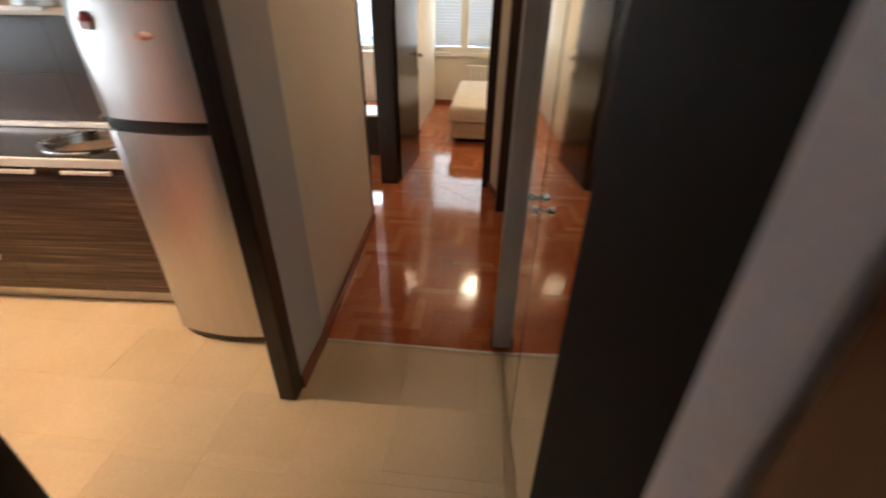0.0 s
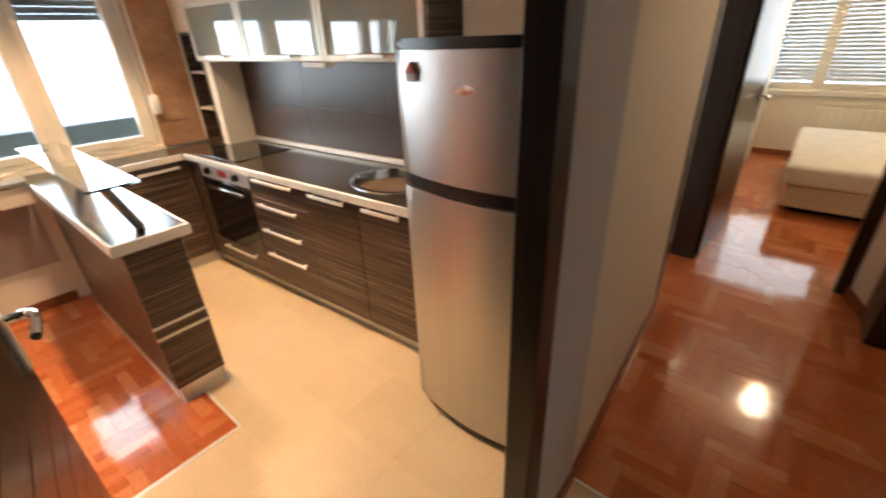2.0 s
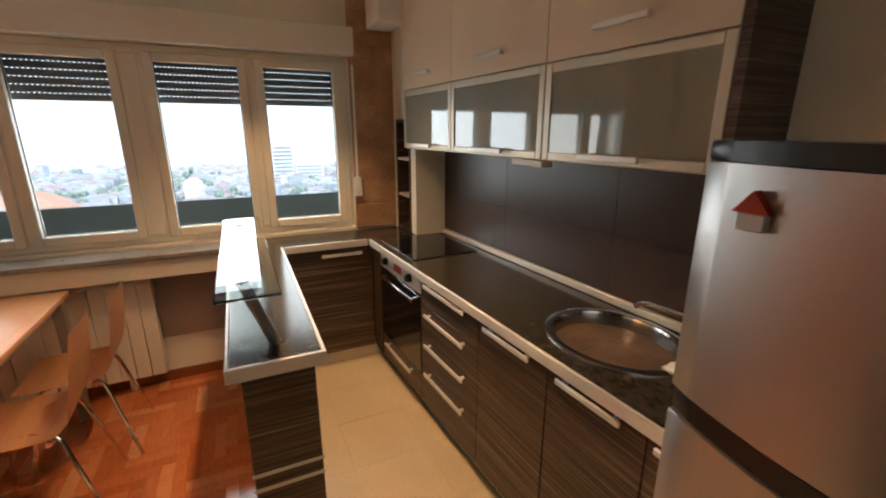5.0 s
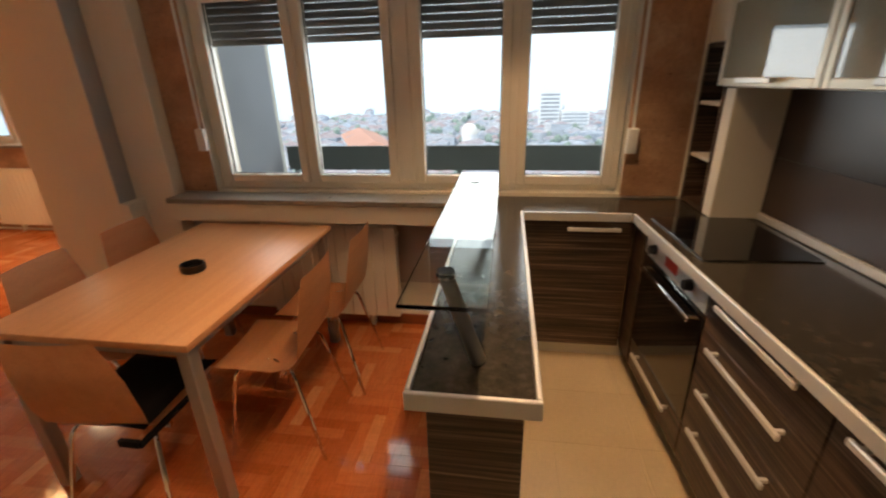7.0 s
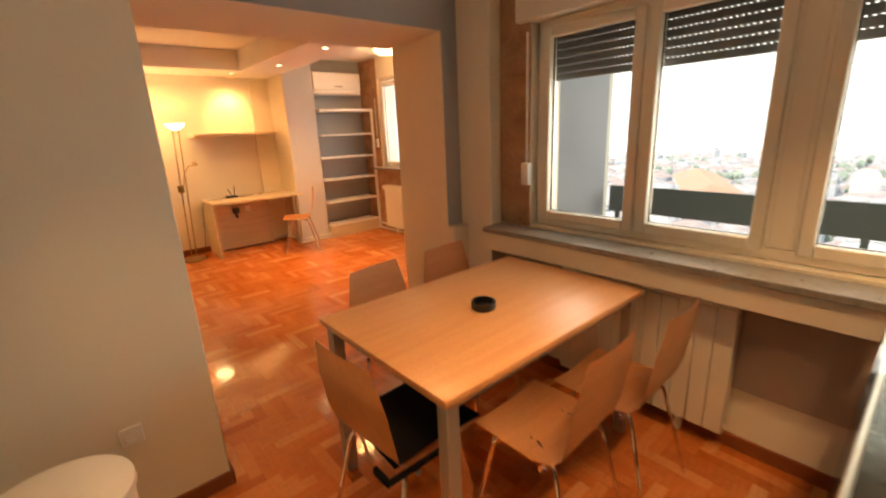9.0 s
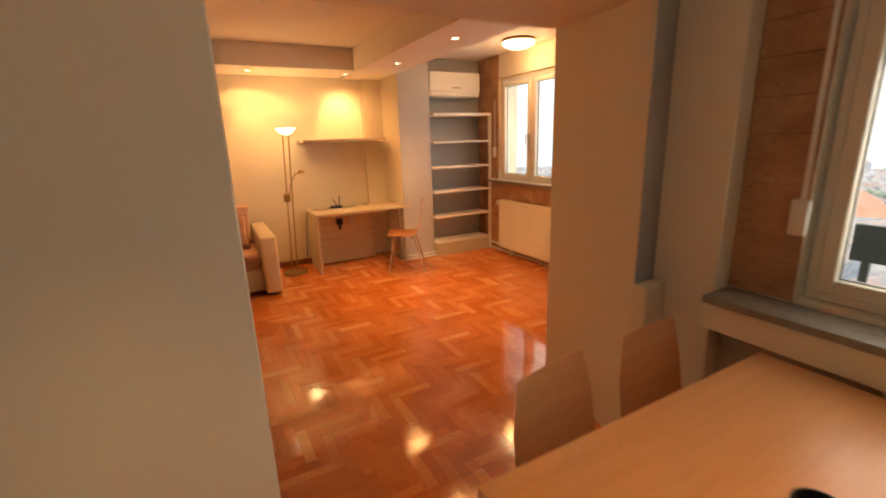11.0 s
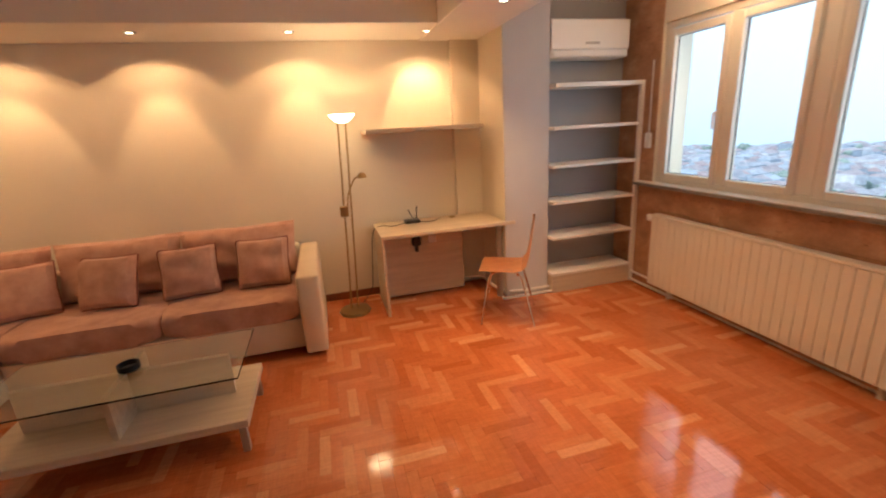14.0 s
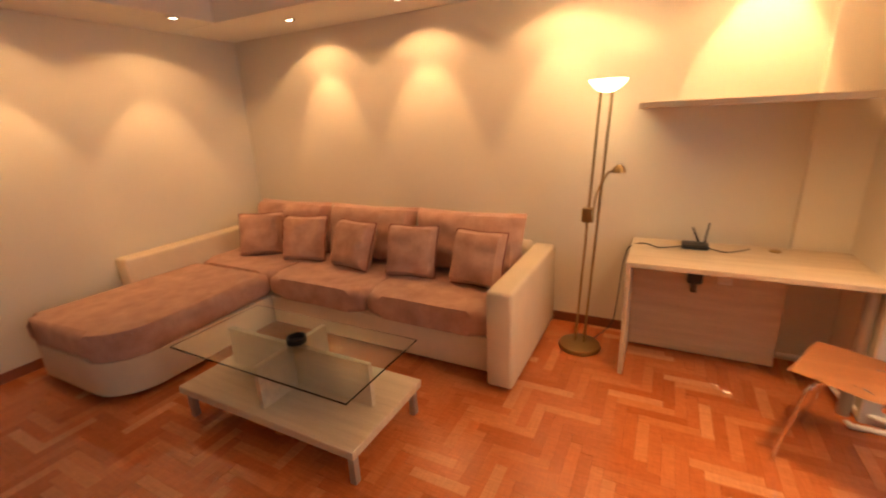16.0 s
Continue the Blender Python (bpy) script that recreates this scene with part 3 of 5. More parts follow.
KG = [(1.335, 1.80), (1.92, 2.36), (2.575, 3.005), (3.15, 3.57)]
window("window_1", XW - 0.07, 1.25, 3.66, 0.905, 2.03, [(a, b, 0.99, 1.94) for a, b in KG],
       "cream plastic kitchen window with four sashes and half-lowered shutters", split=2.466, handle=())
LG = [(-2.69, -2.25), (-2.10, -1.67), (-1.44, -0.98), (-0.82, -0.36)]
window("window_2", XL - 0.05, -2.80, -0.22, 0.97, 2.24, [(a, b, 1.06, 2.125) for a, b in LG],
       "cream plastic living room window with four tall sashes", split=-1.555, handle=(0, 2))


def roller_shutter(x, y0, y1, z0, z1):
    sh = thing("roller_shutter", (x, (y0 + y1) / 2, z0), "half-lowered grey roller shutter with light slits between its slats", "shutter", "kitchen shutters")
    z = z0
    while z < z1:
        bm = boxed(x - 0.006, x + 0.006, y0, y1, z, z + 0.036, 0.004)
        part("slat", bm, SLAT, sh)
        z += 0.041
    bm = bmesh.new()
    n = int((y1 - y0) / 0.022)
    for k in range(n):
        y = y0 + (k + 0.5) * (y1 - y0) / n
        box(bm, x - 0.003, x + 0.003, y - 0.006, y + 0.006, z0 + 0.01, z1)
    part("links", bm, SLAT, sh)
    for y in (y0 - 0.012, y1):
        part("guide_rail", boxed(x - 0.02, x + 0.02, y, y + 0.012, 0.93, z1 + 0.03), ALU, sh)


for a, b in ((1.29, 2.42), (2.51, 3.63)):
    roller_shutter(XW - 0.16, a, b, 1.725, 2.03)

MAUVE = plain("mauve grey wall paint", (0.47, 0.395, 0.35), 0.75, var=0.05, scale=1.6, grain=220, bump=0.10)
block("wall_west_kitchen_face", XW + 0.0005, XW + 0.004, 1.014, 2.838, 0.30, 0.853, material=MAUVE, bevel=0)
# sills
sill = thing("window_sill", (-2.61, 1.9, 0.75), "deep window ledge with speckled grey top and cream apron", "sill", kind="structure")
part("ledge", boxed(-2.84, -2.515, 1.012, 2.84, 0.855, 0.885, bevel=0.004), SILLSTONE, sill)
part("apron", boxed(-2.56, -2.53, 1.012, 2.84, 0.745, 0.855, bevel=0.002), WALL, sill)
solo("window_sill", boxed(XL - 0.02, XL + 0.09, -2.95, 0.02, 0.945, 0.97, bevel=0.003), SILLSTONE, "narrow dark grey stone window sill", "sill", "structure")
part("edge_strip", boxed(XL - 0.02, XL + 0.085, -2.93, 0.02, 0.971, 0.977), ALU, thing("sill_trim", (XL, -1.4, 0.971), kind="structure"))


def radiator(x, y0, y1, z0, z1, label, depth=0.07, pitch=0.065):
    """A ribbed panel radiator that faces +x, with its brackets and valve."""
    r = thing("radiator", (x, (y0 + y1) / 2, 0), label, "radiator")
    n = max(2, round((y1 - y0) / pitch))
    w = (y1 - y0) / n
    for k in range(n):
        part("rib", boxed(x - depth, x, y0 + k * w + 0.0012, y0 + (k + 1) * w - 0.0012, z0, z1, bevel=0.004), ENAMEL, r)
    for z in (z0 + 0.04, z1 - 0.05):
        part("header_pipe", rod(bmesh.new(), (x - depth / 2, y0 - 0.01, z), (x - depth / 2, y1 + 0.01, z), 0.018), ENAMEL, r)
    part("top_grille", boxed(x - depth - 0.005, x + 0.004, y0, y1, z1 + 0.002, z1 + 0.022, bevel=0.004), ENAMEL, r)
    for y in (y0 + 0.2, y1 - 0.2):
        bm = boxed(x - depth - 0.09, x - depth, y - 0.015, y + 0.015, z0 + 0.1, z1 - 0.1)
        box(bm, x - depth - 0.05, x - depth + 0.02, y - 0.012, y + 0.012, -0.003, z0 + 0.12)
        part("bracket", bm, ENAMEL, r)
    return r


rad = radiator(-4.17, -2.66, -0.75, 0.09, 0.70, "long cream ribbed panel radiator under the window")
bm = tube(bmesh.new(), [(-4.2, -2.67, 0.66), (-4.2, -2.75, 0.66), (-4.25, -2.75, 0.66)], 0.012)
lathe(bm, [(0.0, 0), (0.022, 0.002), (0.026, 0.03), (0.018, 0.05), (0, 0.052)], (-4.2, -2.72, 0.655), 14)
part("valve", bm, WHITE, rad, "white thermostat valve")
radiator(-2.60, 1.55, 2.40, 0.10, 0.70, "cream ribbed radiator under the kitchen window ledge", pitch=0.08)
# heating pipes by the bookcase and the column
pipes = thing("heating_pipe", (-3.2, -3.0, 0.04), "white heating pipes along the floor", "pipe")
bm = bmesh.new()
tube(bm, [(-2.70, -3.56, 0.05), (-2.93, -3.56, 0.05), (-2.93, -3.03, 0.05), (-3.43, -3.03, 0.05)], 0.013)
part("upper_pipe", bm, WHITE, pipes)
bm = tube(bmesh.new(), [(-2.93, -3.02, 0.015), (-2.93, -2.99, 0.018), (-3.43, -2.99, 0.018)], 0.013)
part("lower_pipe", bm, WHITE, pipes)
pipes2 = thing("heating_pipe", (-4.22, -2.8, 0.03), "white heating pipes along the wall to the radiator", "pipe")
part("upper_pipe", tube(bmesh.new(), [(-4.235, -2.95, 0.10), (-4.235, -2.6, 0.10)], 0.011), WHITE, pipes2)
part("lower_pipe", tube(bmesh.new(), [(-4.22, -2.95, 0.03), (-4.22, -2.4, 0.03)], 0.011), WHITE, pipes2)


def winder(x, y, z):
    s = thing("shutter_winder", (x, y, z - 0.06), "small white plastic shutter strap winder box", "winder", "strap winders")
    part("case", boxed(x, x + 0.035, y - 0.028, y + 0.028, z - 0.065, z + 0.065, bevel=0.008, seg=2), WHITE, s)
    part("strap", boxed(x + 0.012, x + 0.015, y - 0.008, y + 0.008, z + 0.065, 1.98), WHITE, s)


winder(XW + 0.006, 1.225, 1.21), winder(XW + 0.006, 3.69, 1.19), winder(XL + 0.006, -2.86, 1.33)


# ---- doors ----
def door_frame(name, bm):
    return solo(name, bm, JAMB, kind="structure")


bm = bmesh.new()
box(bm, 0.514, 0.592, 3.262, 3.345, 0, 2.16, 0.004)
box(bm, 0.50, 0.612, 2.325, 2.408, 0, 2.16, 0.004)
box(bm, 0.445, 0.612, 2.408, 3.262, 2.075, 2.16, 0.004)
door_frame("door_frame_kitchen", bm)


def door_leaf(name, hinge, free, z1, label, grooves=True, handle=True):
    """A dark door standing open from its hinge to its free edge, in plan."""
    h, f = Vector((*hinge, 0)), Vector((*free, 0))
    along = (f - h).normalized()
    side = Vector((-along.y, along.x, 0))
    length = (f - h).length
    d = thing(name, h, label, "door", kind="structure")
    t = 0.02

    def slab(bm, a, b, z0, z1, o0, o1):
        pts = [h + along * a + side * o0, h + along * b + side * o0, h + along * b + side * o1, h + along * a + side * o1]
        return prism(bm, [(p.x, p.y) for p in pts], z0, z1, 0.0015)

    bm = bmesh.new()
    slab(bm, 0, length, 0.01, z1, -t + 0.002, t - 0.002)
    part("leaf", bm, WENGE, d)
    if grooves:
        # raised level panels with narrow grooves between them
        zs = [0.01] + [0.207 + 0.107 * i for i in range(17)] + [z1]
        for lo, hi in ((t - 0.002, t + 0.0015), (-t - 0.0015, -t + 0.002)):
            bm = bmesh.new()
            slab(bm, length - 0.06, length, 0.01, z1, lo, hi)
            part("stile", bm, WENGE, d)
        for a, b in zip(zs, zs[1:]):
            for s in (-1, 1):
                bm = bmesh.new()
                lo, hi = (t - 0.002, t + 0.0015) if s > 0 else (-t - 0.0015, -t + 0.002)
                slab(bm, 0.0, length - 0.0605, a + 0.0012, b - 0.0012, lo, hi)
                part("panel", bm, WENGE, d)
    if handle:
        for s in (-1, 1):
            c = h + along * (length - 0.06) + side * s * (t + 0.0015)
            bm = bmesh.new()
            slab(bm, length - 0.08, length - 0.04, 0.93, 1.13, s * (t + 0.002), s * (t + 0.010))
            rose = part("handle_plate", bm, ALU, d)
            p = c + Vector((0, 0, 1.06))
            bm = tube(bmesh.new(), [p, p + side * s * 0.055, p + side * s * 0.06 - along * 0.05, p + side * s * 0.055 - along * 0.12 + Vector((0, 0, -0.004))], 0.010)
            part("handle", bm, CHROME, rose)
    return d


door_leaf("door_1", (0.50, 2.385), (-0.335, 2.485), 2.06, "open dark wenge door with level grooves and chrome handle")

bm = bmesh.new()
box(bm, 0.38, 0.545, 5.84, 5.90, 0, 2.16, 0.004)
box(bm, 1.34, 1.44, 5.86, 5.92, 0, 2.16, 0.004)
box(bm, 0.56, 1.34, 5.86, 5.90, 2.06, 2.16, 0.004)
box(bm, 0.385, 0.505, 5.05, 5.065, 0, 2.16, 0.003)
door_frame("door_frame_bedroom", bm)
bm = boxed(1.47, 1.60, 5.33, 5.615, 0, 2.16, bevel=0.004)
door_frame("door_frame_hall", bm)
door_leaf("door_2", (0.55, 5.91), (0.605, 6.70), 2.05, "open dark wenge bedroom door", grooves=False)

# mirrored wardrobe in the entrance, with a dark door beside it
ward = thing("wardrobe", (1.75, 2.9, 0), "built-in wardrobe with mirrored doors and crystal knobs", "wardrobe")
part("carcass", boxed(1.53, 2.05, 2.26, 3.69, 0.0, 2.4), WENGE, ward)
for a, b, k in ((3.165, 3.695, 3.205), (2.705, 3.155, 3.115)):
    dr = part("mirror_door", boxed(1.503, 1.526, a, b, 0.03, 2.38), WENGE, ward)
    part("mirror", boxed(1.498, 1.5025, a + 0.003, b - 0.003, 0.033, 2.377), MIRROR, dr, "silvered mirror glass")
    bm = lathe(bmesh.new(), [(0.006, 0), (0.006, 0.010), (0.012, 0.015), (0.015, 0.022), (0.011, 0.030), (0.0, 0.031)], seg=10)
    bmesh.ops.transform(bm, matrix=Matrix.Translation((1.498, k, 1.05)) @ Matrix.Rotation(radians(-90), 4, "Y"), verts=bm.verts)
    part("knob", bm, CHROME, dr, "clear crystal knob")
part("dark_door", boxed(1.490, 1.526, 2.252, 2.70, 0.03, 2.38, bevel=0.003), DARKMATT, ward, "plain dark wardrobe door")
ward.matrix_basis = Matrix.Translation((1.49, 3.695, 0)) @ Matrix.Rotation(radians(1.9), 4, "Z") @ Matrix.Translation((-1.49, -3.695, 0)) @ ward.matrix_basis
post = thing("entrance_door", (1.49, 2.2, 0), "open reddish entrance door with pale metal edge strip", "door", kind="structure")
part("edge_strip", boxed(1.488, 1.52, 2.182, 2.246, 0.0, 2.1, bevel=0.003), STRIPMETAL, post, "pale lilac metal edge")
part("leaf", boxed(1.489, 1.53, 1.55, 2.180, 0.01, 2.1, bevel=0.004), MAHOGANY, post, "dark reddish brown face")


# ---- kitchen ----
# the run of units along the back wall stands slightly turned
RUN = Matrix.Translation((-2.35, 3.678, 0)) @ Matrix.Rotation(radians(3.2), 4, "Z") @ Matrix.Translation((2.35, -3.67, 0))


def turned(bm):
    bmesh.ops.transform(bm, matrix=RUN, verts=bm.verts)
    return bm


def turn_thing(ob):
    ob.matrix_basis = RUN @ ob.matrix_basis
    return ob


def bar_handle(bm, x0, x1, y, z):
    """A flat bar handle on a front that faces -y."""
    box(bm, x0, x1, y - 0.034, y - 0.022, z - 0.010, z + 0.010, 0.003)
    for x in (x0 + 0.02, x1 - 0.03):
        box(bm, x, x + 0.01, y - 0.024, y, z - 0.006, z + 0.006)
    return bm


FRONT = 3.695


def base_unit(x0, x1, fronts, label):
    u = thing("base_cabinet", ((x0 + x1) / 2, 3.95, 0), label, "cabinet", "kitchen base cabinets")
    part("body", boxed(x0 + 0.001, x1 - 0.001, FRONT + 0.022, YN - 0.005, 0.10, 0.84), ZEBRA, u)
    for z0, z1, hz in fronts:
        f = part("front", boxed(x0 + 0.002, x1 - 0.002, FRONT, FRONT + 0.02, z0 + 0.002, z1 - 0.002, bevel=0.0015), ZEBRA, u)
        w = x1 - x0
        part("handle", bar_handle(bmesh.new(), x0 + 0.12 * w + 0.02, x1 - 0.12 * w - 0.02, FRONT, hz), ALU, f, "brushed bar handle")
    return turn_thing(u)


DR = [(0.69, 0.84, 0.815), (0.52, 0.69, 0.655), (0.35, 0.52, 0.485), (0.10, 0.35, 0.315)]
base_unit(-1.667, -1.112, DR, "striped dark wood drawer cabinet with four drawers")
base_unit(-1.112, -0.695, [(0.10, 0.84, 0.812)], "striped dark wood base cabinet with one door")
base_unit(-0.695, -0.321, [(0.10, 0.84, 0.812)], "striped dark wood sink cabinet with one door")
base_unit(-0.321, -0.165, [(0.10, 0.84, 0.812)], "narrow striped dark wood base cabinet")

oven = thing("oven", (-1.96, 3.95, 0.1), "built-in black glass oven with steel control panel", "oven")
OX0, OX1 = -2.262, -1.669
part("body", boxed(OX0 + 0.002, OX1 - 0.002, FRONT + 0.022, YN - 0.01, 0.10, 0.84), BLACK, oven)
cp = part("control_panel", boxed(OX0 + 0.004, OX1 - 0.002, FRONT - 0.002, FRONT + 0.021, 0.735, 0.838, bevel=0.002), ALU, oven, "steel panel")
for x, m in ((-2.15, BLACK), (-1.80, BLACK)):
    bm = rod(bmesh.new(), (x, FRONT, 0.787), (x, FRONT - 0.03, 0.787), 0.024, 0.019, 20)
    part("knob", bm, m, cp)
part("display", boxed(-2.03, -1.92, FRONT - 0.005, FRONT - 0.0025, 0.765, 0.808), RED, cp, "red lit display")
od = part("oven_door", boxed(OX0 + 0.004, OX1 - 0.002, FRONT - 0.004, FRONT + 0.021, 0.265, 0.728, bevel=0.003), BLACKGLASS, oven)
part("handle", bar_handle(bmesh.new(), OX0 + 0.05, OX1 - 0.05, FRONT - 0.004, 0.685), CHROME, od)
lw = part("drawer", boxed(OX0 + 0.004, OX1 - 0.002, FRONT, FRONT + 0.02, 0.102, 0.258, bevel=0.0015), ZEBRA, oven)
part("handle", bar_handle(bmesh.new(), OX0 + 0.1, OX1 - 0.1, FRONT, 0.225), ALU, lw)
turn_thing(oven)

corner = thing("corner_cabinet", (-2.55, 3.4, 0), "striped dark wood cabinet below the window worktop", "cabinet")
part("body", boxed(-2.84, -2.432, 3.115, 3.69, 0.10, 0.84), ZEBRA, corner)
f = part("front", boxed(-2.430, -2.41, 3.118, 3.688, 0.102, 0.838, bevel=0.0015), ZEBRA, corner)
bm = boxed(-2.388, -2.376, 3.36, 3.62, 0.785, 0.805, 0.003)
for y in (3.38, 3.59):
    box(bm, -2.41, -2.386, y, y + 0.01, 0.79, 0.80)
part("handle", bm, ALU, f, "brushed bar handle")
part("filler", boxed(-2.432, -2.265, 3.70, 3.72, 0.10, 0.838), ZEBRA, corner)
part("plinth", boxed(-2.49, -2.47, 3.115, 3.75, 0.0, 0.099), ALU, corner)

plinth = turn_thing(solo("plinth", boxed(-2.49, -0.165, 3.75, 3.765, 0.0, 0.099, bevel=0.002), ALU, "brushed aluminium plinth under the base cabinets", "plinth"))

# worktop in an L with an oval hole for the sink left to the basin that covers it
top = thing("worktop", (-1.3, 3.9, 0.84), "dark mottled stone worktop with pale aluminium edge", "worktop")
SX, SY, SA, SB = -0.65, 3.945, 0.222, 0.19
bm = bmesh.new()
outer = [(-2.41, 3.675), (-0.165, 3.675), (-0.165, YN - 0.002), (-2.41, YN - 0.002)]
ov = [bm.verts.new((x, y, 0.88)) for x, y in outer]
seg = 40
iv = [bm.verts.new((SX + SA * math.cos(6.28319 * k / seg), SY + SB * math.sin(6.28319 * k / seg), 0.88)) for k in range(seg)]
es = [bm.edges.new((ov[i], ov[(i + 1) % 4])) for i in range(4)] + [bm.edges.new((iv[i], iv[(i + 1) % seg])) for i in range(seg)]
bmesh.ops.triangle_fill(bm, use_beauty=True, edges=es)
bmesh.ops.solidify(bm, geom=bm.faces[:], thickness=0.038)
high = max(v.co.z for v in bm.verts)
bmesh.ops.translate(bm, verts=bm.verts, vec=(0, 0, 0.88 - high))
part("slab", turned(bm), WORKTOP, top)
part("window_slab", boxed(-2.83, -2.396, 2.86, YN - 0.03, 0.842, 0.8788), WORKTOP, top)
bm = boxed(-2.385, -0.165, 3.66, 3.674, 0.838, 0.882, 0.003)
part("front_edge", turned(bm), ALU, top, "pale aluminium edging")
part("window_edge", boxed(-2.394, -2.38, 3.14, 3.66, 0.838, 0.882, bevel=0.003), ALU, top, "pale aluminium edging")
part("wall_strip", turned(boxed(-2.33, -0.165, YN - 0.024, YN - 0.006, 0.881, 0.915, bevel=0.005)), ALU, top, "pale aluminium wall strip")

basin = thing("sink", (SX, SY, 0.88), "round stainless steel sink set in the worktop", "sink")
bm = bmesh.new()
prof = [(1.06, 0.882), (1.05, 0.886), (1.0, 0.885), (0.96, 0.86), (0.91, 0.745), (0.78, 0.715), (0.4, 0.708), (0.0, 0.706)]
rings = [[bm.verts.new((SX + SA * r * math.cos(6.28319 * k / 40), SY + SB * r * math.sin(6.28319 * k / 40), z)) for k in range(40)] for r, z in prof]
for a, b in zip(rings, rings[1:]):
    for k in range(40):
        bm.faces.new((a[k], a[(k + 1) % 40], b[(k + 1) % 40], b[k]))
bmesh.ops.remove_doubles(bm, verts=bm.verts, dist=1e-5)
part("bowl", bm, SINK, basin)
rim = bmesh.new()
rings = [[rim.verts.new((SX + SA * r * math.cos(6.28319 * k / 48), SY + SB * r * math.sin(6.28319 * k / 48), z)) for k in range(48)] for r, z in ((1.14, 0.881), (1.135, 0.887), (1.06, 0.891), (1.0, 0.889), (0.985, 0.880))]
for a, b in zip(rings, rings[1:]):
    for k in range(48):
        rim.faces.new((a[k], a[(k + 1) % 48], b[(k + 1) % 48], b[k]))
part("rim", rim, CHROME, basin, "polished rim")
part("drain", lathe(bmesh.new(), [(0.0, 0.707), (0.04, 0.709), (0.045, 0.714), (0.03, 0.712), (0.0, 0.711)], (SX, SY, 0), 20), CHROME, basin)
turn_thing(basin)
tap = thing("tap", (-0.45, 4.12, 0.88), "chrome kitchen mixer tap with a swivel spout", "tap")
part("base", lathe(bmesh.new(), [(0.028, 0.88), (0.028, 0.89), (0.021, 0.90), (0.021, 0.96), (0.017, 0.975), (0, 0.976)], (-0.45, 4.12, 0), 20), CHROME, tap)
part("spout", tube(bmesh.new(), [(-0.45, 4.12, 0.93), (-0.48, 4.11, 0.985), (-0.64, 4.07, 0.995), (-0.67, 4.06, 0.97)], 0.010), CHROME, tap)
part("lever", tube(bmesh.new(), [(-0.45, 4.12, 0.97), (-0.43, 4.11, 1.0), (-0.36, 4.08, 1.02)], 0.008), CHROME, tap)
turn_thing(tap)
turn_thing(solo("sponge", boxed(-0.33, -0.27, 4.08, 4.16, 0.882, 0.93, bevel=0.008, seg=2), YELLOW, "yellow kitchen sponge beside the sink", "sponge"))

turn_thing(solo("dish_cloth", pillow(bmesh.new(), 0.17, 0.055, 0.02, Matrix.Translation((-0.36, 3.935, 0.892)) @ Matrix.Rotation(radians(4), 4, "Z"), 0.3, 8, 0.01, 3), WHITE, "small folded white cloth lying on the worktop", "cloth"))
hob = thing("hob", (-2.06, 3.93, 0.88), "flat black ceramic hob in the worktop", "hob")
part("plate", boxed(-2.32, -1.80, 3.72, 4.13, 0.881, 0.887, bevel=0.002), BLACKGLASS, hob)
turn_thing(hob)

splash = thing("backsplash", (-1.3, YN, 0.9), "glossy brown tiled backsplash of large panels", "backsplash", kind="structure")
xs = [-2.33, -1.62, -0.90, -0.165]
for a, b in zip(xs, xs[1:]):
    for c, d in ((0.915, 1.165), (1.165, 1.452)):
        part("panel", boxed(a + 0.0006, b - 0.0006, YN - 0.008, YN - 0.001, c + 0.0006, d - 0.0006, bevel=0.0005), SPLASH, splash)
turn_thing(splash)

# niche wall with open shelves beside the hob
niche = thing("corner_shelf", (-2.6, 4.0, 0.88), "narrow open dark wood corner shelf unit", "shelf")
NX0, NX1, NY = -2.68, -2.42, 3.98
bm = boxed(NX0, NX0 + 0.018, NY, YN - 0.004, 0.883, 1.64)
box(bm, NX1 - 0.018, NX1, NY, YN - 0.004, 0.883, 1.64)
part("side", bm, ZEBRA, niche)
part("back", boxed(NX0 + 0.018, NX1 - 0.018, YN - 0.016, YN - 0.004, 0.883, 1.64), ZEBRA, niche)
for z in (0.885, 1.12, 1.37, 1.622):
    part("shelf", boxed(NX0 + 0.018, NX1 - 0.018, NY + 0.004, YN - 0.016, z, z + 0.016), SHELFWHITE if z in (1.12, 1.37) else ZEBRA, niche)
block("wall_niche_side", -2.418, -2.33, 3.985, YN, 0.883, 1.452, material=WALL)
block("wall_niche_top", -2.70, -2.33, 3.985, YN, 1.642, CEIL, material=WALL)
block("wall_niche_corner", -2.86, -2.682, 3.97, YN, 0.0, CEIL, material=WALL)
block("ceiling_duct", -2.86, -2.42, 3.80, 3.968, 2.20, CEIL - 0.002, material=CEILING)

# upper cabinets
UF, UZ0, UZ1 = 3.945, 1.455, 1.81


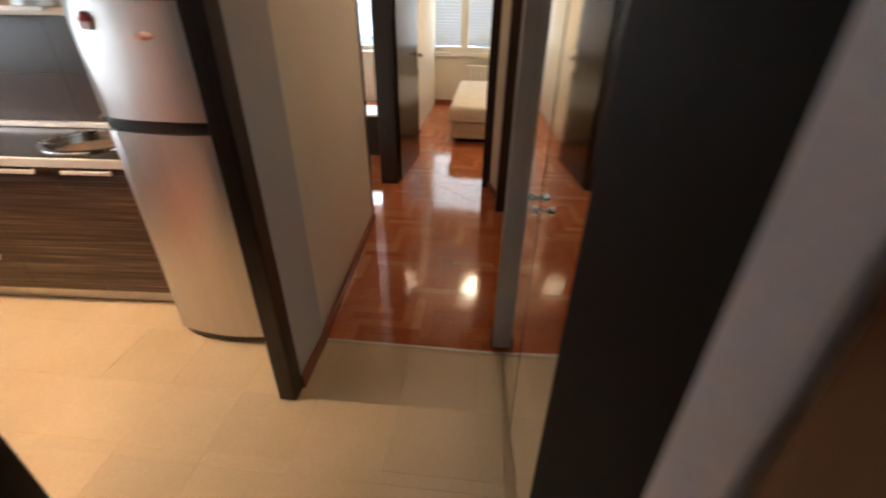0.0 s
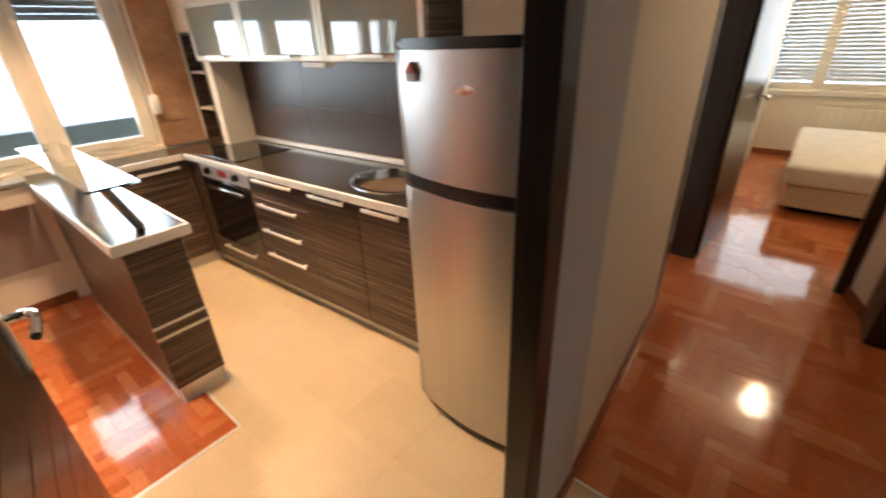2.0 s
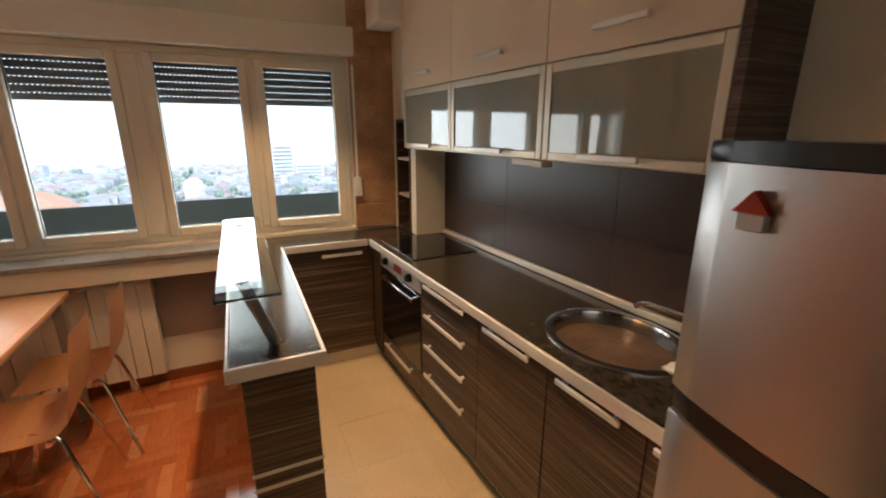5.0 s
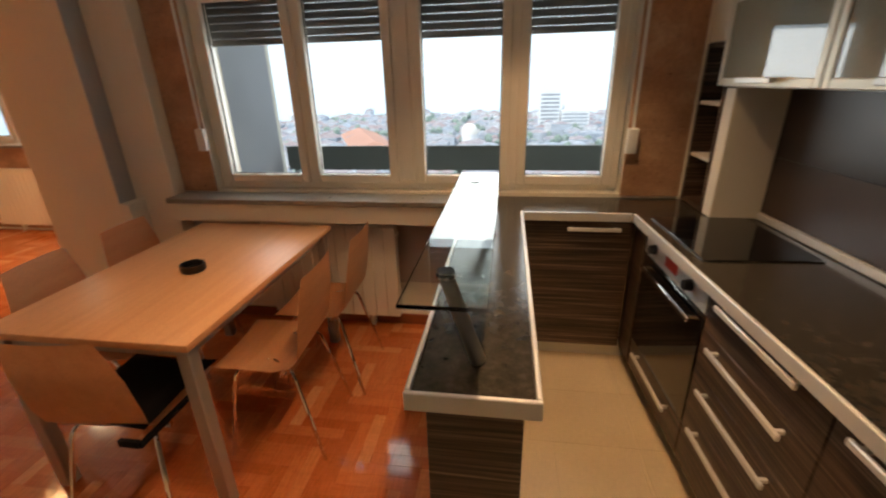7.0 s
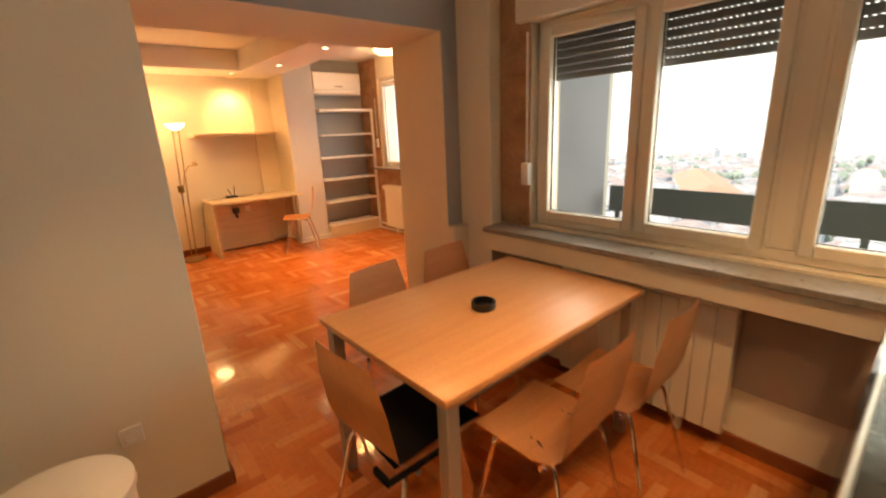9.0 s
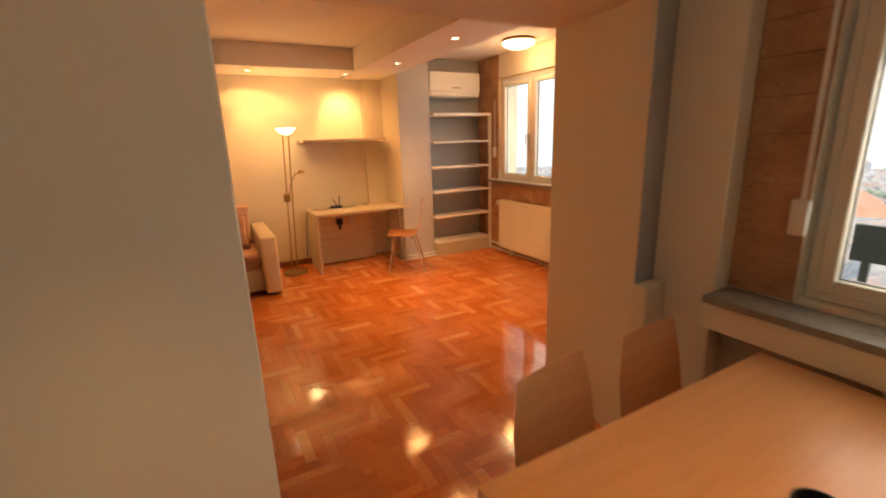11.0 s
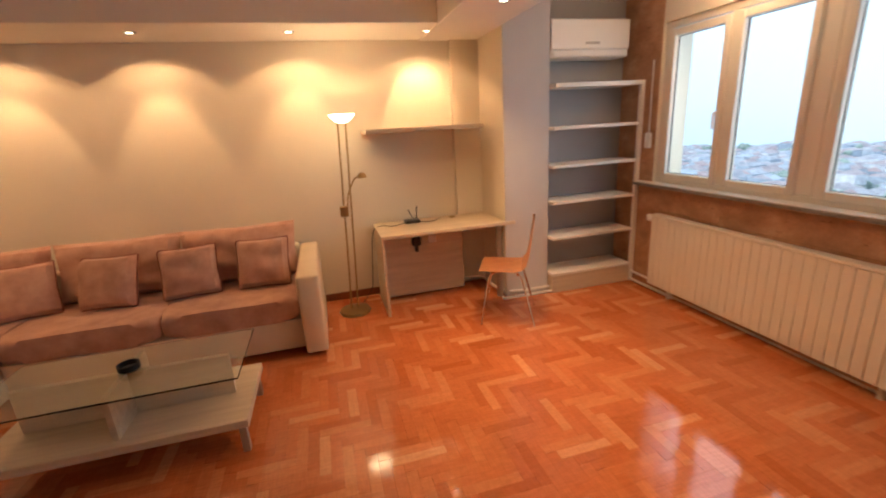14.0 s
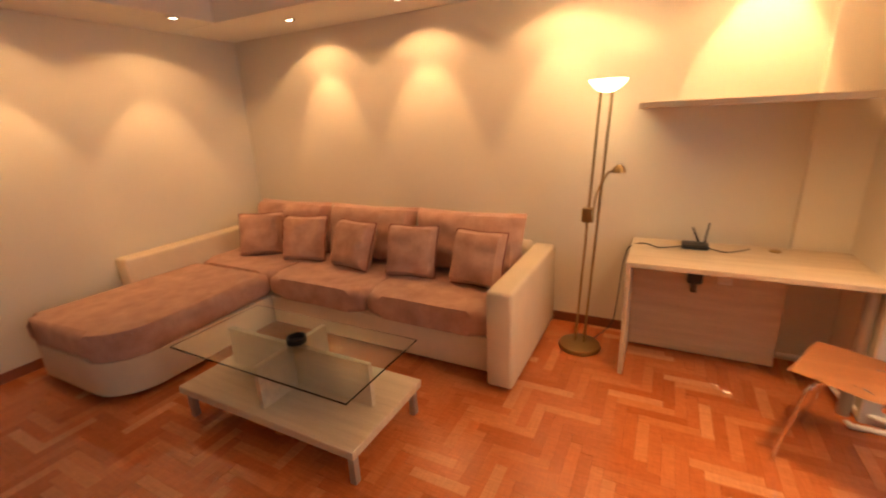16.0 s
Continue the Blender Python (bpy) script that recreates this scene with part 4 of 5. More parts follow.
def upper_unit(x0, x1):
    u = thing("wall_cabinet", ((x0 + x1) / 2, 4.0, UZ0), "wall cabinet with a frosted glass flap in a pale aluminium frame", "cabinet", "kitchen wall cabinets")
    part("body", boxed(x0 + 0.001, x1 - 0.001, UF + 0.024, YN - 0.002, UZ0, UZ1, bevel=0.001), SHELFWHITE, u)
    s = 0.035
    d = part("flap_glass", boxed(x0 + s, x1 - s, UF + 0.006, UF + 0.012, UZ0 + s, UZ1 - s), FROST, u, "olive frosted glass")
    for a, b in ((x0 + 0.002, x0 + s), (x1 - s, x1 - 0.002)):
        part("frame_stile", boxed(a, b, UF, UF + 0.02, UZ0 + 0.004, UZ1 - 0.002, bevel=0.003), FRAMEALU, d)
    for a, b in ((UZ0 + 0.004, UZ0 + s), (UZ1 - s, UZ1 - 0.002)):
        part("frame_rail", boxed(x0 + s, x1 - s, UF, UF + 0.02, a, b, bevel=0.003), FRAMEALU, d)
    c, w = (x0 + x1) / 2, 0.36 * (x1 - x0)
    part("handle", bar_handle(bmesh.new(), c - w / 2, c + w / 2, UF, UZ0 + 0.028), ALU, d)
    turn_thing(u)


def top_unit(x0, x1, z0=UZ1):
    u = thing("top_cupboard", ((x0 + x1) / 2, 4.0, z0), "cream cupboard above the glass wall cabinets", "cupboard", "kitchen top cupboards")
    part("body", boxed(x0 + 0.001, x1 - 0.001, UF + 0.022, YN - 0.002, z0 + 0.001, CEIL - 0.012), CREAMDOOR, u)
    d = part("door", boxed(x0 + 0.0015, x1 - 0.0015, UF, UF + 0.02, z0 + 0.003, CEIL - 0.014, bevel=0.0015), CREAMDOOR, u)
    c, w = (x0 + x1) / 2, 0.3 * (x1 - x0)
    part("handle", bar_handle(bmesh.new(), c - w / 2, c + w / 2, UF, z0 + 0.075), ALU, d)
    turn_thing(u)


for a, b in ((-2.42, -1.80), (-1.80, -1.08), (-1.08, -0.40)):
    upper_unit(a, b)
    top_unit(a, b)
side = thing("end_panel", (-0.39, 4.0, UZ0), "striped dark wood end panel of the wall cabinets", "panel")
bm = boxed(-0.398, -0.372, UF - 0.004, YN - 0.002, UZ0, CEIL - 0.012)
part("side", bm, ZEBRA, side)
turn_thing(side)
lampbox = thing("cabinet_lamp", (-1.2, 4.0, 1.45), "small white lamp box below the wall cabinets", "lamp")
part("housing", boxed(-1.30, -1.10, 3.97, 4.03, 1.425, 1.454, bevel=0.004), WHITE, lampbox)
turn_thing(lampbox)

# fridge
fr = thing("fridge", (0.14, 3.9, 0), "tall brushed steel fridge freezer with bowed doors and black trim", "fridge")
FX0, FX1 = -0.155, 0.435


def bowed(z0, z1, y0=3.615, bow=0.045, inset=0.0, n=14):
    pts = [(FX1 - inset, 3.68), (FX0 + inset, 3.68)]
    for k in range(n + 1):
        u = k / n
        x = FX0 + inset + (FX1 - FX0 - 2 * inset) * u
        pts.append((x, y0 - bow * (1 - (2 * u - 1) ** 2) + inset))
    return prism(bmesh.new(), pts, z0, z1, 0.004)


part("body", boxed(FX0, FX1, 3.682, 4.17, 0.03, 1.55, bevel=0.006), STEEL, fr)
lo = part("lower_door", bowed(0.055, 1.075), STEEL, fr)
hi = part("upper_door", bowed(1.125, 1.525), STEEL, fr)
part("grip_strip", bowed(1.08, 1.12, inset=0.004), BLACK, fr, "black grip strip between the doors")
part("top_trim", bowed(1.527, 1.557, inset=0.001), BLACK, fr, "black top trim")
part("foot_trim", bowed(0.02, 0.052, inset=0.012), BLACK, fr)
bm = lathe(bmesh.new(), [(0.0, -0.003), (0.03, -0.001), (0.036, 0.003), (0.0, 0.006)], seg=20)
bmesh.ops.transform(bm, matrix=Matrix.Translation((0.16, 3.570, 1.42)) @ Matrix.Rotation(radians(90), 4, "X") @ Matrix.Diagonal((1, 0.4, 1, 1)), verts=bm.verts)
part("badge", bm, CHROME, hi, "oval chrome badge")
mg = thing("fridge_magnet", (-0.055, 3.585, 1.44), "small red and white house-shaped fridge magnet", "magnet")
part("house", boxed(-0.074, -0.034, 3.574, 3.595, 1.435, 1.462, bevel=0.003), WHITE, mg)
bm = bmesh.new()
vs = [bm.verts.new((x, y, z)) for y in (3.571, 3.595) for x, z in ((-0.079, 1.461), (-0.029, 1.461), (-0.042, 1.477), (-0.054, 1.492), (-0.066, 1.477))]
bm.faces.new(vs[:5][::-1]), bm.faces.new(vs[5:])
for i in range(5):
    bm.faces.new((vs[i], vs[(i + 1) % 5], vs[5 + (i + 1) % 5], vs[5 + i]))
part("roof", bm, RED, mg, "red roof")

# island
isl = thing("kitchen_island", (-1.7, 2.99, 0), "striped dark wood island with dark stone top", "island")
IX0, IX1, IY0, IY1 = -2.396, -0.995, 2.836, 3.136
part("body", boxed(IX0, IX1 - 0.045, IY0 + 0.04, IY1 - 0.035, 0.10, 0.838, bevel=0.002), ZEBRA, isl)
bm = boxed(IX1 - 0.0455, IX1 - 0.042, IY0 + 0.035, IY1 - 0.03, 0.445, 0.458)
box(bm, IX1 - 0.0455, IX1 - 0.042, IY0 + 0.035, IY1 - 0.03, 0.385, 0.398)
part("metal_stripe", bm, ALU, isl, "pale aluminium inlay stripes")
part("plinth", boxed(IX0, IX1 - 0.06, IY0 + 0.05, IY1 - 0.045, 0.0, 0.099), ALU, isl)
part("top", boxed(IX0, IX1 - 0.014, IY0 + 0.014, IY1 - 0.014, 0.842, 0.880), WORKTOP, isl)
bm = boxed(IX1 - 0.0135, IX1, IY0, IY1, 0.836, 0.885, 0.003)
box(bm, IX0, IX1 - 0.0135, IY0, IY0 + 0.0135, 0.836, 0.885, 0.003)
box(bm, IX0, IX1 - 0.0135, IY1 - 0.0135, IY1, 0.836, 0.885, 0.003)
part("edge", bm, ALU, isl, "pale aluminium edging")

bar = thing("bar_shelf", (-1.5, 2.92, 0.88), "green-edged glass bar shelf on leaning steel posts", "shelf")
part("glass_top", boxed(-2.25, -0.985, 2.838, 3.018, 1.098, 1.108, bevel=0.002), TABLEGLASS, bar, "clear green-edged glass")
for x in (-1.13, -2.05):
    bm = rod(bmesh.new(), (x, 2.993, 0.881), (x - 0.015, 2.915, 1.092), 0.019, seg=20)
    p = part("post", bm, POSTSTEEL, bar)
    bm = rod(bmesh.new(), (x - 0.015, 2.915, 1.090), (x - 0.015, 2.915, 1.0975), 0.024, seg=20)
    rod(bm, (x - 0.015, 2.915, 1.1085), (x - 0.015, 2.915, 1.112), 0.021, seg=20)
    part("disc", bm, CHROME, p)


# ---- dining ----
tb = thing("dining_table", (-1.885, 1.655, 0), "beech dining table with square grey metal legs", "table")
part("tabletop", boxed(-2.485, -1.285, 1.252, 2.058, 0.722, 0.75, bevel=0.004, seg=2), BEECH, tb)
bm = bmesh.new()
for a in ((-2.44, -1.33, 1.295, 1.313), (-2.44, -1.33, 1.997, 2.015), (-2.44, -2.422, 1.313, 1.997), (-1.348, -1.33, 1.313, 1.997)):
    box(bm, *a, 0.672, 0.7215)
part("apron", bm, LEGMETAL, tb)
for x in (-2.465, -1.355):
    for y in (1.272, 1.988):
        part("leg", boxed(x, x + 0.05, y, y + 0.05, 0, 0.7215, bevel=0.004), LEGMETAL, tb)


def chair():
    """A bent plywood chair on chrome legs; it stands at the origin and faces -y."""
    c = thing("dining_chair", (0, 0, 0), "beech plywood dining chair with chrome tube legs", "chair", "beech chairs")
    prof = [(-0.21, 0.435), (-0.195, 0.452), (-0.10, 0.452), (0.06, 0.445), (0.125, 0.452), (0.162, 0.49), (0.178, 0.55), (0.20, 0.69), (0.220, 0.838)]

    def half_width(k, n):
        s = k / (n - 1)
        return 0.182 + 0.012 * math.sin(3.14 * s) - (0.03 if k == n - 1 else 0.014 if 4 <= k <= 5 else 0) - (0.02 if k == 0 else 0)

    def shell(lo, hi):
        bm, n, w = bmesh.new(), len(prof), 6
        top = []
        for k in range(lo, hi):
            hw = half_width(k, n)
            y, z = prof[k]
            dip = 0.012
            top.append([bm.verts.new((hw * (2 * i / w - 1), y + (dip * (1 - (2 * i / w - 1) ** 2) if k >= 6 else 0), z - (dip * (1 - (2 * i / w - 1) ** 2) if k < 5 else 0))) for i in range(w + 1)])
        for a, b in zip(top, top[1:]):
            for i in range(w):
                bm.faces.new((a[i], a[i + 1], b[i + 1], b[i]))
        bmesh.ops.solidify(bm, geom=bm.faces[:], thickness=0.011)
        return bm

    part("seat", shell(0, 6), BEECH, c)
    part("backrest", shell(5, len(prof)), BEECH, c)
    for s in (-1, 1):
        part("front_leg", tube(bmesh.new(), [(s * 0.10, 0.0, 0.432), (s * 0.155, -0.12, 0.428), (s * 0.20, -0.19, 0.0)], 0.0085), CHROME, c)
        part("rear_leg", tube(bmesh.new(), [(s * 0.10, 0.02, 0.432), (s * 0.15, 0.12, 0.426), (s * 0.20, 0.225, 0.0)], 0.0085), CHROME, c)
        bm = rod(bmesh.new(), (s * 0.175, 0.10, 0.43), (s * 0.195, 0.10, 0.43), 0.012, seg=12)
        part("screw_cap", bm, CHROME, c)
    return c


ch = chair()
ch.matrix_basis = pose(-1.75, 2.075, 0, 0, 0, 3)
copy_thing(ch, pose(-2.17, 2.12, 0, 0, 0, 2))
east = copy_thing(ch, pose(-1.355, 1.72, 0, 0, 0, -85))
tagged(east, "beech plywood dining chair with a black cushion tied on", "chair")
copy_thing(ch, pose(-1.72, 1.27, 0, 0, 0, 188))
copy_thing(ch, pose(-2.19, 1.25, 0, 0, 0, 184))
desk_chair = copy_thing(ch, pose(-2.82, -2.70, 0, 0, 0, 63))
tagged(desk_chair, "beech plywood chair with chrome legs beside the desk", "chair")
cu = thing("seat_cushion", (-1.385, 1.72, 0.455), "flat black seat cushion tied to the chair", "cushion")
part("pad", pillow(bmesh.new(), 0.38, 0.37, 0.05, Matrix.Translation((-1.385, 1.72, 0.478)), 0.35), CUSHBLACK, cu)
bm = boxed(-1.42, -1.16, 1.902, 1.916, 0.432, 0.458, bevel=0.004)
box(bm, -1.174, -1.16, 1.83, 1.9015, 0.432, 0.458)
part("tie_band", bm, CUSHBLACK, cu)


def ashtray(x, y, z, r=0.052):
    a = solo("ashtray", lathe(bmesh.new(), [(r * 0.9, 0), (r, 0.006), (r, 0.034), (r * 0.86, 0.036), (r * 0.78, 0.01), (0, 0.009)], (x, y, z), 24), BLACK,
             "round black ashtray standing on the table", "ashtray", group="black ashtrays")
    return a


ashtray(-1.83, 1.68, 0.75)

bn = thing("pedal_bin", (-0.40, 1.40, 0), "round white bin with a flat lid beside the wall", "bin")
part("drum", lathe(bmesh.new(), [(0.15, 0.0), (0.165, 0.01), (0.18, 0.50), (0.178, 0.505)], (-0.40, 1.40, 0), 36), WHITE, bn)
part("lid", lathe(bmesh.new(), [(0.186, 0.506), (0.19, 0.512), (0.188, 0.532), (0.17, 0.542), (0.0, 0.545)], (-0.40, 1.40, 0), 36), WHITE, bn)


def socket(x, y, z, axis="y", n=1):
    """A wall socket that faces +y or +x."""
    s = thing("wall_socket", (x, y, z), "white round-faced wall power socket", "socket", "wall sockets")
    for k in range(n):
        c = x - 0.075 * k
        part("plate", boxed(c - 0.038, c + 0.038, y, y + 0.010, z - 0.038, z + 0.038, bevel=0.004), WHITE, s)
        bm = lathe(bmesh.new(), [(0.024, 0.0), (0.024, 0.003), (0.02, 0.003), (0.019, -0.002), (0, -0.002)], seg=18)
        bmesh.ops.transform(bm, matrix=Matrix.Translation((c, y + 0.0105, z)) @ Matrix.Rotation(radians(-90), 4, "X"), verts=bm.verts)
        part("well", bm, WHITE, s)


socket(-0.595, 1.01, 0.42)


# ---- living room ----
def sofa():
    s = thing("corner_sofa", (0.1, -3.0, 0), "mauve suede corner sofa on a cream leatherette base", "sofa")
    X0, X1, YB = -1.365, 1.66, -3.60
    part("arm", boxed(X0, -1.21, YB, -2.59, 0.03, 0.62, bevel=0.022, seg=3), LEATHER, s, "cream leatherette arm")
    part("long_arm", boxed(1.51, X1, YB, -2.19, 0.03, 0.62, bevel=0.022, seg=3), LEATHER, s, "cream leatherette arm")
    part("base", boxed(-1.208, 0.62, YB, -2.70, 0.04, 0.27, bevel=0.012, seg=2), LEATHER, s, "cream leatherette base")
    r, pts = 0.28, []
    cx0, cx1, cy = 0.624, 1.508, -1.56
    pts = [(cx1, YB), (cx1, cy - 0.05)]
    pts += [(cx1 - 0.05 + 0.05 * math.cos(a), cy - 0.05 + 0.05 * math.sin(a)) for a in [i * 0.314 for i in range(1, 6)]]
    pts += [(cx0 + r - r * math.sin(a), cy - r + r * math.cos(a)) for a in [i * 0.157 for i in range(1, 11)]]
    pts += [(cx0, YB)]
    part("chaise_base", prism(bmesh.new(), pts, 0.04, 0.26, 0.012, 2), LEATHER, s, "cream leatherette base with a rounded end")
    part("back", boxed(X0 + 0.158, 1.508, YB, -3.46, 0.27, 0.64, bevel=0.03, seg=3), LEATHER, s)

    def pad(name, outline, z0, z1):
        bm = prism(bmesh.new(), outline, z0, z1, 0.055, 4)
        for v in bm.verts:
            v.co.z += 0.007 * noise.noise(v.co * 4)
        return part(name, bm, SUEDE, s, "mauve brown suede seat pad")

    def rect(a, b, c, d):
        n = 6
        e = [(a + (b - a) * i / n, c) for i in range(n)] + [(b, c + (d - c) * i / n) for i in range(n)]
        return e + [(b - (b - a) * i / n, d) for i in range(n)] + [(a, d - (d - c) * i / n) for i in range(n)]

    pad("seat_pad", rect(-1.205, -0.30, -3.42, -2.68), 0.272, 0.435)
    pad("seat_pad", rect(-0.295, 0.615, -3.42, -2.68), 0.272, 0.435)
    pad("corner_pad", rect(0.622, 1.505, -3.42, -2.74), 0.262, 0.440)
    q = [(x, y if y > -2.0 else -2.735) for x, y in pts]
    pad("chaise_pad", q, 0.262, 0.440)
    for x, w in ((0.97, 0.86), (0.10, 0.86), (-0.76, 0.88)):
        m = Matrix.Translation((x, -3.37, 0.645)) @ Matrix.Rotation(radians(-76), 4, "X")
        bm = pillow(bmesh.new(), w, 0.46, 0.27, m, 0.40, 14, 0.045, x * 5)
        part("back_cushion", bm, SUEDE, s, "large mauve suede back cushion")
    return s


sofa()
for x, y, rz, lean in ((1.13, -3.12, 30, 68), (0.63, -3.14, 14, 66), (0.10, -3.12, -9, 62), (-0.43, -3.12, 7, 66), (-0.95, -3.12, -5, 65)):
    m = Matrix.Translation((x, y, 0.612)) @ Matrix.Rotation(radians(rz), 4, "Z") @ Matrix.Rotation(radians(-lean - 4), 4, "X")
    cushion = thing("throw_pillow", (x, y, 0.44), "square mauve suede throw pillow on the sofa", "pillow", "sofa pillows")
    part("cover", pillow(bmesh.new(), 0.39, 0.38, 0.19, m, 0.42, 12, 0.025, x * 7), SUEDE, cushion)
    ring = [(-1 + k / 4, -1) for k in range(8)] + [(1, -1 + k / 4) for k in range(8)] + [(1 - k / 4, 1) for k in range(8)] + [(-1, 1 - k / 4) for k in range(9)]
    rim = [m @ Vector((u * 0.195 * (1 - 0.05 * (1 - abs(v)) * abs(u) ** 3), v * 0.19 * (1 - 0.06 * (1 - abs(u)) * abs(v) ** 3), 0)) for u, v in ring]
    part("piping", tube(bmesh.new(), rim, 0.0045, 6, 2), PIPING, cushion, "dark red piping round the seam")

ct = thing("coffee_table", (-0.37, -2.0, 0), "pale wood coffee table with a glass top on crossed boards", "coffee table")
CX0, CX1, CY0, CY1 = -0.965, 0.225, -2.275, -1.695
part("lower_board", boxed(CX0, CX1, CY0, CY1, 0.155, 0.20, bevel=0.004), PALEWOOD, ct)
part("long_divider", boxed(CX0 + 0.10, CX1 - 0.10, -2.005, -1.975, 0.201, 0.428, bevel=0.002), PALEWOOD, ct)
part("cross_divider", boxed(-0.385, -0.355, CY0 + 0.05, -2.0055, 0.201, 0.428, bevel=0.002), PALEWOOD, ct)
part("cross_divider", boxed(-0.385, -0.355, -1.9745, CY1 - 0.05, 0.201, 0.428, bevel=0.002), PALEWOOD, ct)
part("glass_top", boxed(CX0 + 0.005, CX1 - 0.005, CY0 + 0.005, CY1 - 0.005, 0.430, 0.440, bevel=0.002), TABLEGLASS, ct, "clear glass top")
for x in (CX0 + 0.02, CX1 - 0.055):
    for y in (CY0 + 0.02, CY1 - 0.055):
        part("leg", boxed(x, x + 0.035, y, y + 0.035, 0, 0.154, bevel=0.003), LEGMETAL, ct)
ashtray(-0.39, -2.0, 0.44)

dk = thing("desk", (-2.47, -3.33, 0), "pale wood desk with one side panel and a metal leg", "desk")
part("desktop", boxed(-3.07, -1.875, -3.59, -3.048, 0.685, 0.715, bevel=0.003), PALEWOOD, dk)
part("side_panel", boxed(-1.90, -1.876, -3.58, -3.055, 0.0, 0.6845, bevel=0.002), PALEWOOD, dk)
part("back_panel", boxed(-2.70, -1.9005, -3.47, -3.452, 0.015, 0.6845, bevel=0.002), PALEWOOD, dk)
part("leg", rod(bmesh.new(), (-2.94, -3.12, 0.0), (-2.94, -3.12, 0.6845), 0.028, seg=20), LEGMETAL, dk)
solo("wall_shelf", boxed(-2.885, -1.86, YS + 0.001, -3.27, 1.525, 1.56, bevel=0.003), PALEWOOD, "long pale wood wall shelf above the desk", "shelf")
rt = thing("router", (-2.22, -3.45, 0.715), "small black router with two aerials on the desk", "router")
part("case", boxed(-2.29, -2.15, -3.50, -3.40, 0.717, 0.745, bevel=0.008, seg=2), BLACK, rt)
bm = rod(bmesh.new(), (-2.27, -3.49, 0.74), (-2.285, -3.50, 0.86), 0.005, seg=8)
part("aerial", bm, BLACK, rt)
part("aerial", rod(bmesh.new(), (-2.24, -3.495, 0.74), (-2.20, -3.50, 0.83), 0.005, seg=8), BLACK, rt)
solo("cable", tube(bmesh.new(), [(-2.15, -3.44, 0.722), (-2.02, -3.36, 0.720), (-1.95, -3.46, 0.721), (-1.86, -3.42, 0.71), (-1.835, -3.43, 0.60), (-1.80, -3.45, 0.12), (-1.66, -3.36, 0.012)], 0.0035, 6), BLACK, "thin dark cable from the desk down to the lamp", "cable")
solo("cable", tube(bmesh.new(), [(-2.28, -3.45, 0.722), (-2.36, -3.38, 0.720), (-2.43, -3.42, 0.720), (-2.50, -3.50, 0.720)], 0.003, 6), BLACK, "thin black cable lying on the desk", "cable")
solo("power_adapter", box(boxed(-2.28, -2.20, -3.45, -3.40, 0.50, 0.58, bevel=0.01), -2.255, -2.225, -3.445, -3.415, 0.44, 0.50, 0.004), BLACK, "black power adapter plugged in under the desk", "adapter")
socket(-2.40, -3.452, 0.54)
solo("desk_grommet", lathe(bmesh.new(), [(0.03, 0), (0.03, 0.006), (0.02, 0.012), (0, 0.012)], (-2.62, -3.50, 0.715), 16), BRASS, "small round brass cap on the desk", "cap")

bc = thing("bookcase", (-3.82, -3.1, 0), "empty white open bookcase in the grey alcove", "bookcase")
part("upright", boxed(-4.262, -4.225, -2.990, -2.955, 0.0, 1.835, bevel=0.002), SHELFWHITE, bc)
part("top_board", boxed(-4.2245, -3.3985, -3.262, -2.955, 1.80, 1.835, bevel=0.002), SHELFWHITE, bc)
part("plinth", boxed(-4.2245, -3.3985, -3.25, -2.97, 0.0, 0.16, bevel=0.002), PALEWOOD, bc)
for z in (0.161, 0.505, 0.830, 1.145, 1.465):
    part("shelf", boxed(-4.2245, -3.3985, -3.262, -2.965, z, z + 0.024, bevel=0.002), SHELFWHITE, bc)

ac = thing("air_conditioner", (-3.77, -3.15, 2.03), "white wall-mounted air conditioner above the bookcase", "air conditioner")
part("case", boxed(-4.15, -3.40, -3.268, -3.06, 2.035, 2.335, bevel=0.02, seg=3), WHITE, ac)
part("front_cover", boxed(-4.145, -3.405, -3.058, -3.045, 2.10, 2.325, bevel=0.005), WHITE, ac)
part("louvre", boxed(-4.12, -3.43, -3.064, -3.052, 2.045, 2.092, bevel=0.004), SHELFWHITE, ac)
part("emblem", boxed(-3.85, -3.72, -3.0445, -3.042, 2.135, 2.155), LEGMETAL, ac, "small grey emblem")

fl = thing("floor_lamp", (-1.61, -3.29, 0), "brass floor lamp with lit uplighter bowl and reading arm", "floor lamp")
part("base", lathe(bmesh.new(), [(0.13, 0), (0.135, 0.01), (0.13, 0.028), (0.09, 0.036), (0.03, 0.042), (0, 0.043)], (-1.61, -3.29, 0), 36), BRASS, fl)
for dx in (-0.028, 0.028):
    part("pole", rod(bmesh.new(), (-1.61 + dx, -3.29, 0.04), (-1.685 + dx * 1.1, -3.29, 1.64), 0.0075, seg=12), BRASS, fl)
part("joint", boxed(-1.655, -1.585, -3.31, -3.27, 0.87, 0.96, bevel=0.006), BRASS, fl)
part("bowl", lathe(bmesh.new(), [(0.02, 1.625), (0.05, 1.635), (0.085, 1.665), (0.105, 1.69), (0.101, 1.691), (0.08, 1.67), (0.04, 1.645), (0, 1.643)], (-1.69, -3.29, 0), 32), UPLIGHT, fl, "glowing glass bowl")
arm = part("reading_arm", tube(bmesh.new(), [(-1.65, -3.28, 0.93), (-1.665, -3.26, 1.06), (-1.73, -3.22, 1.19), (-1.77, -3.19, 1.205)], 0.006), BRASS, fl)
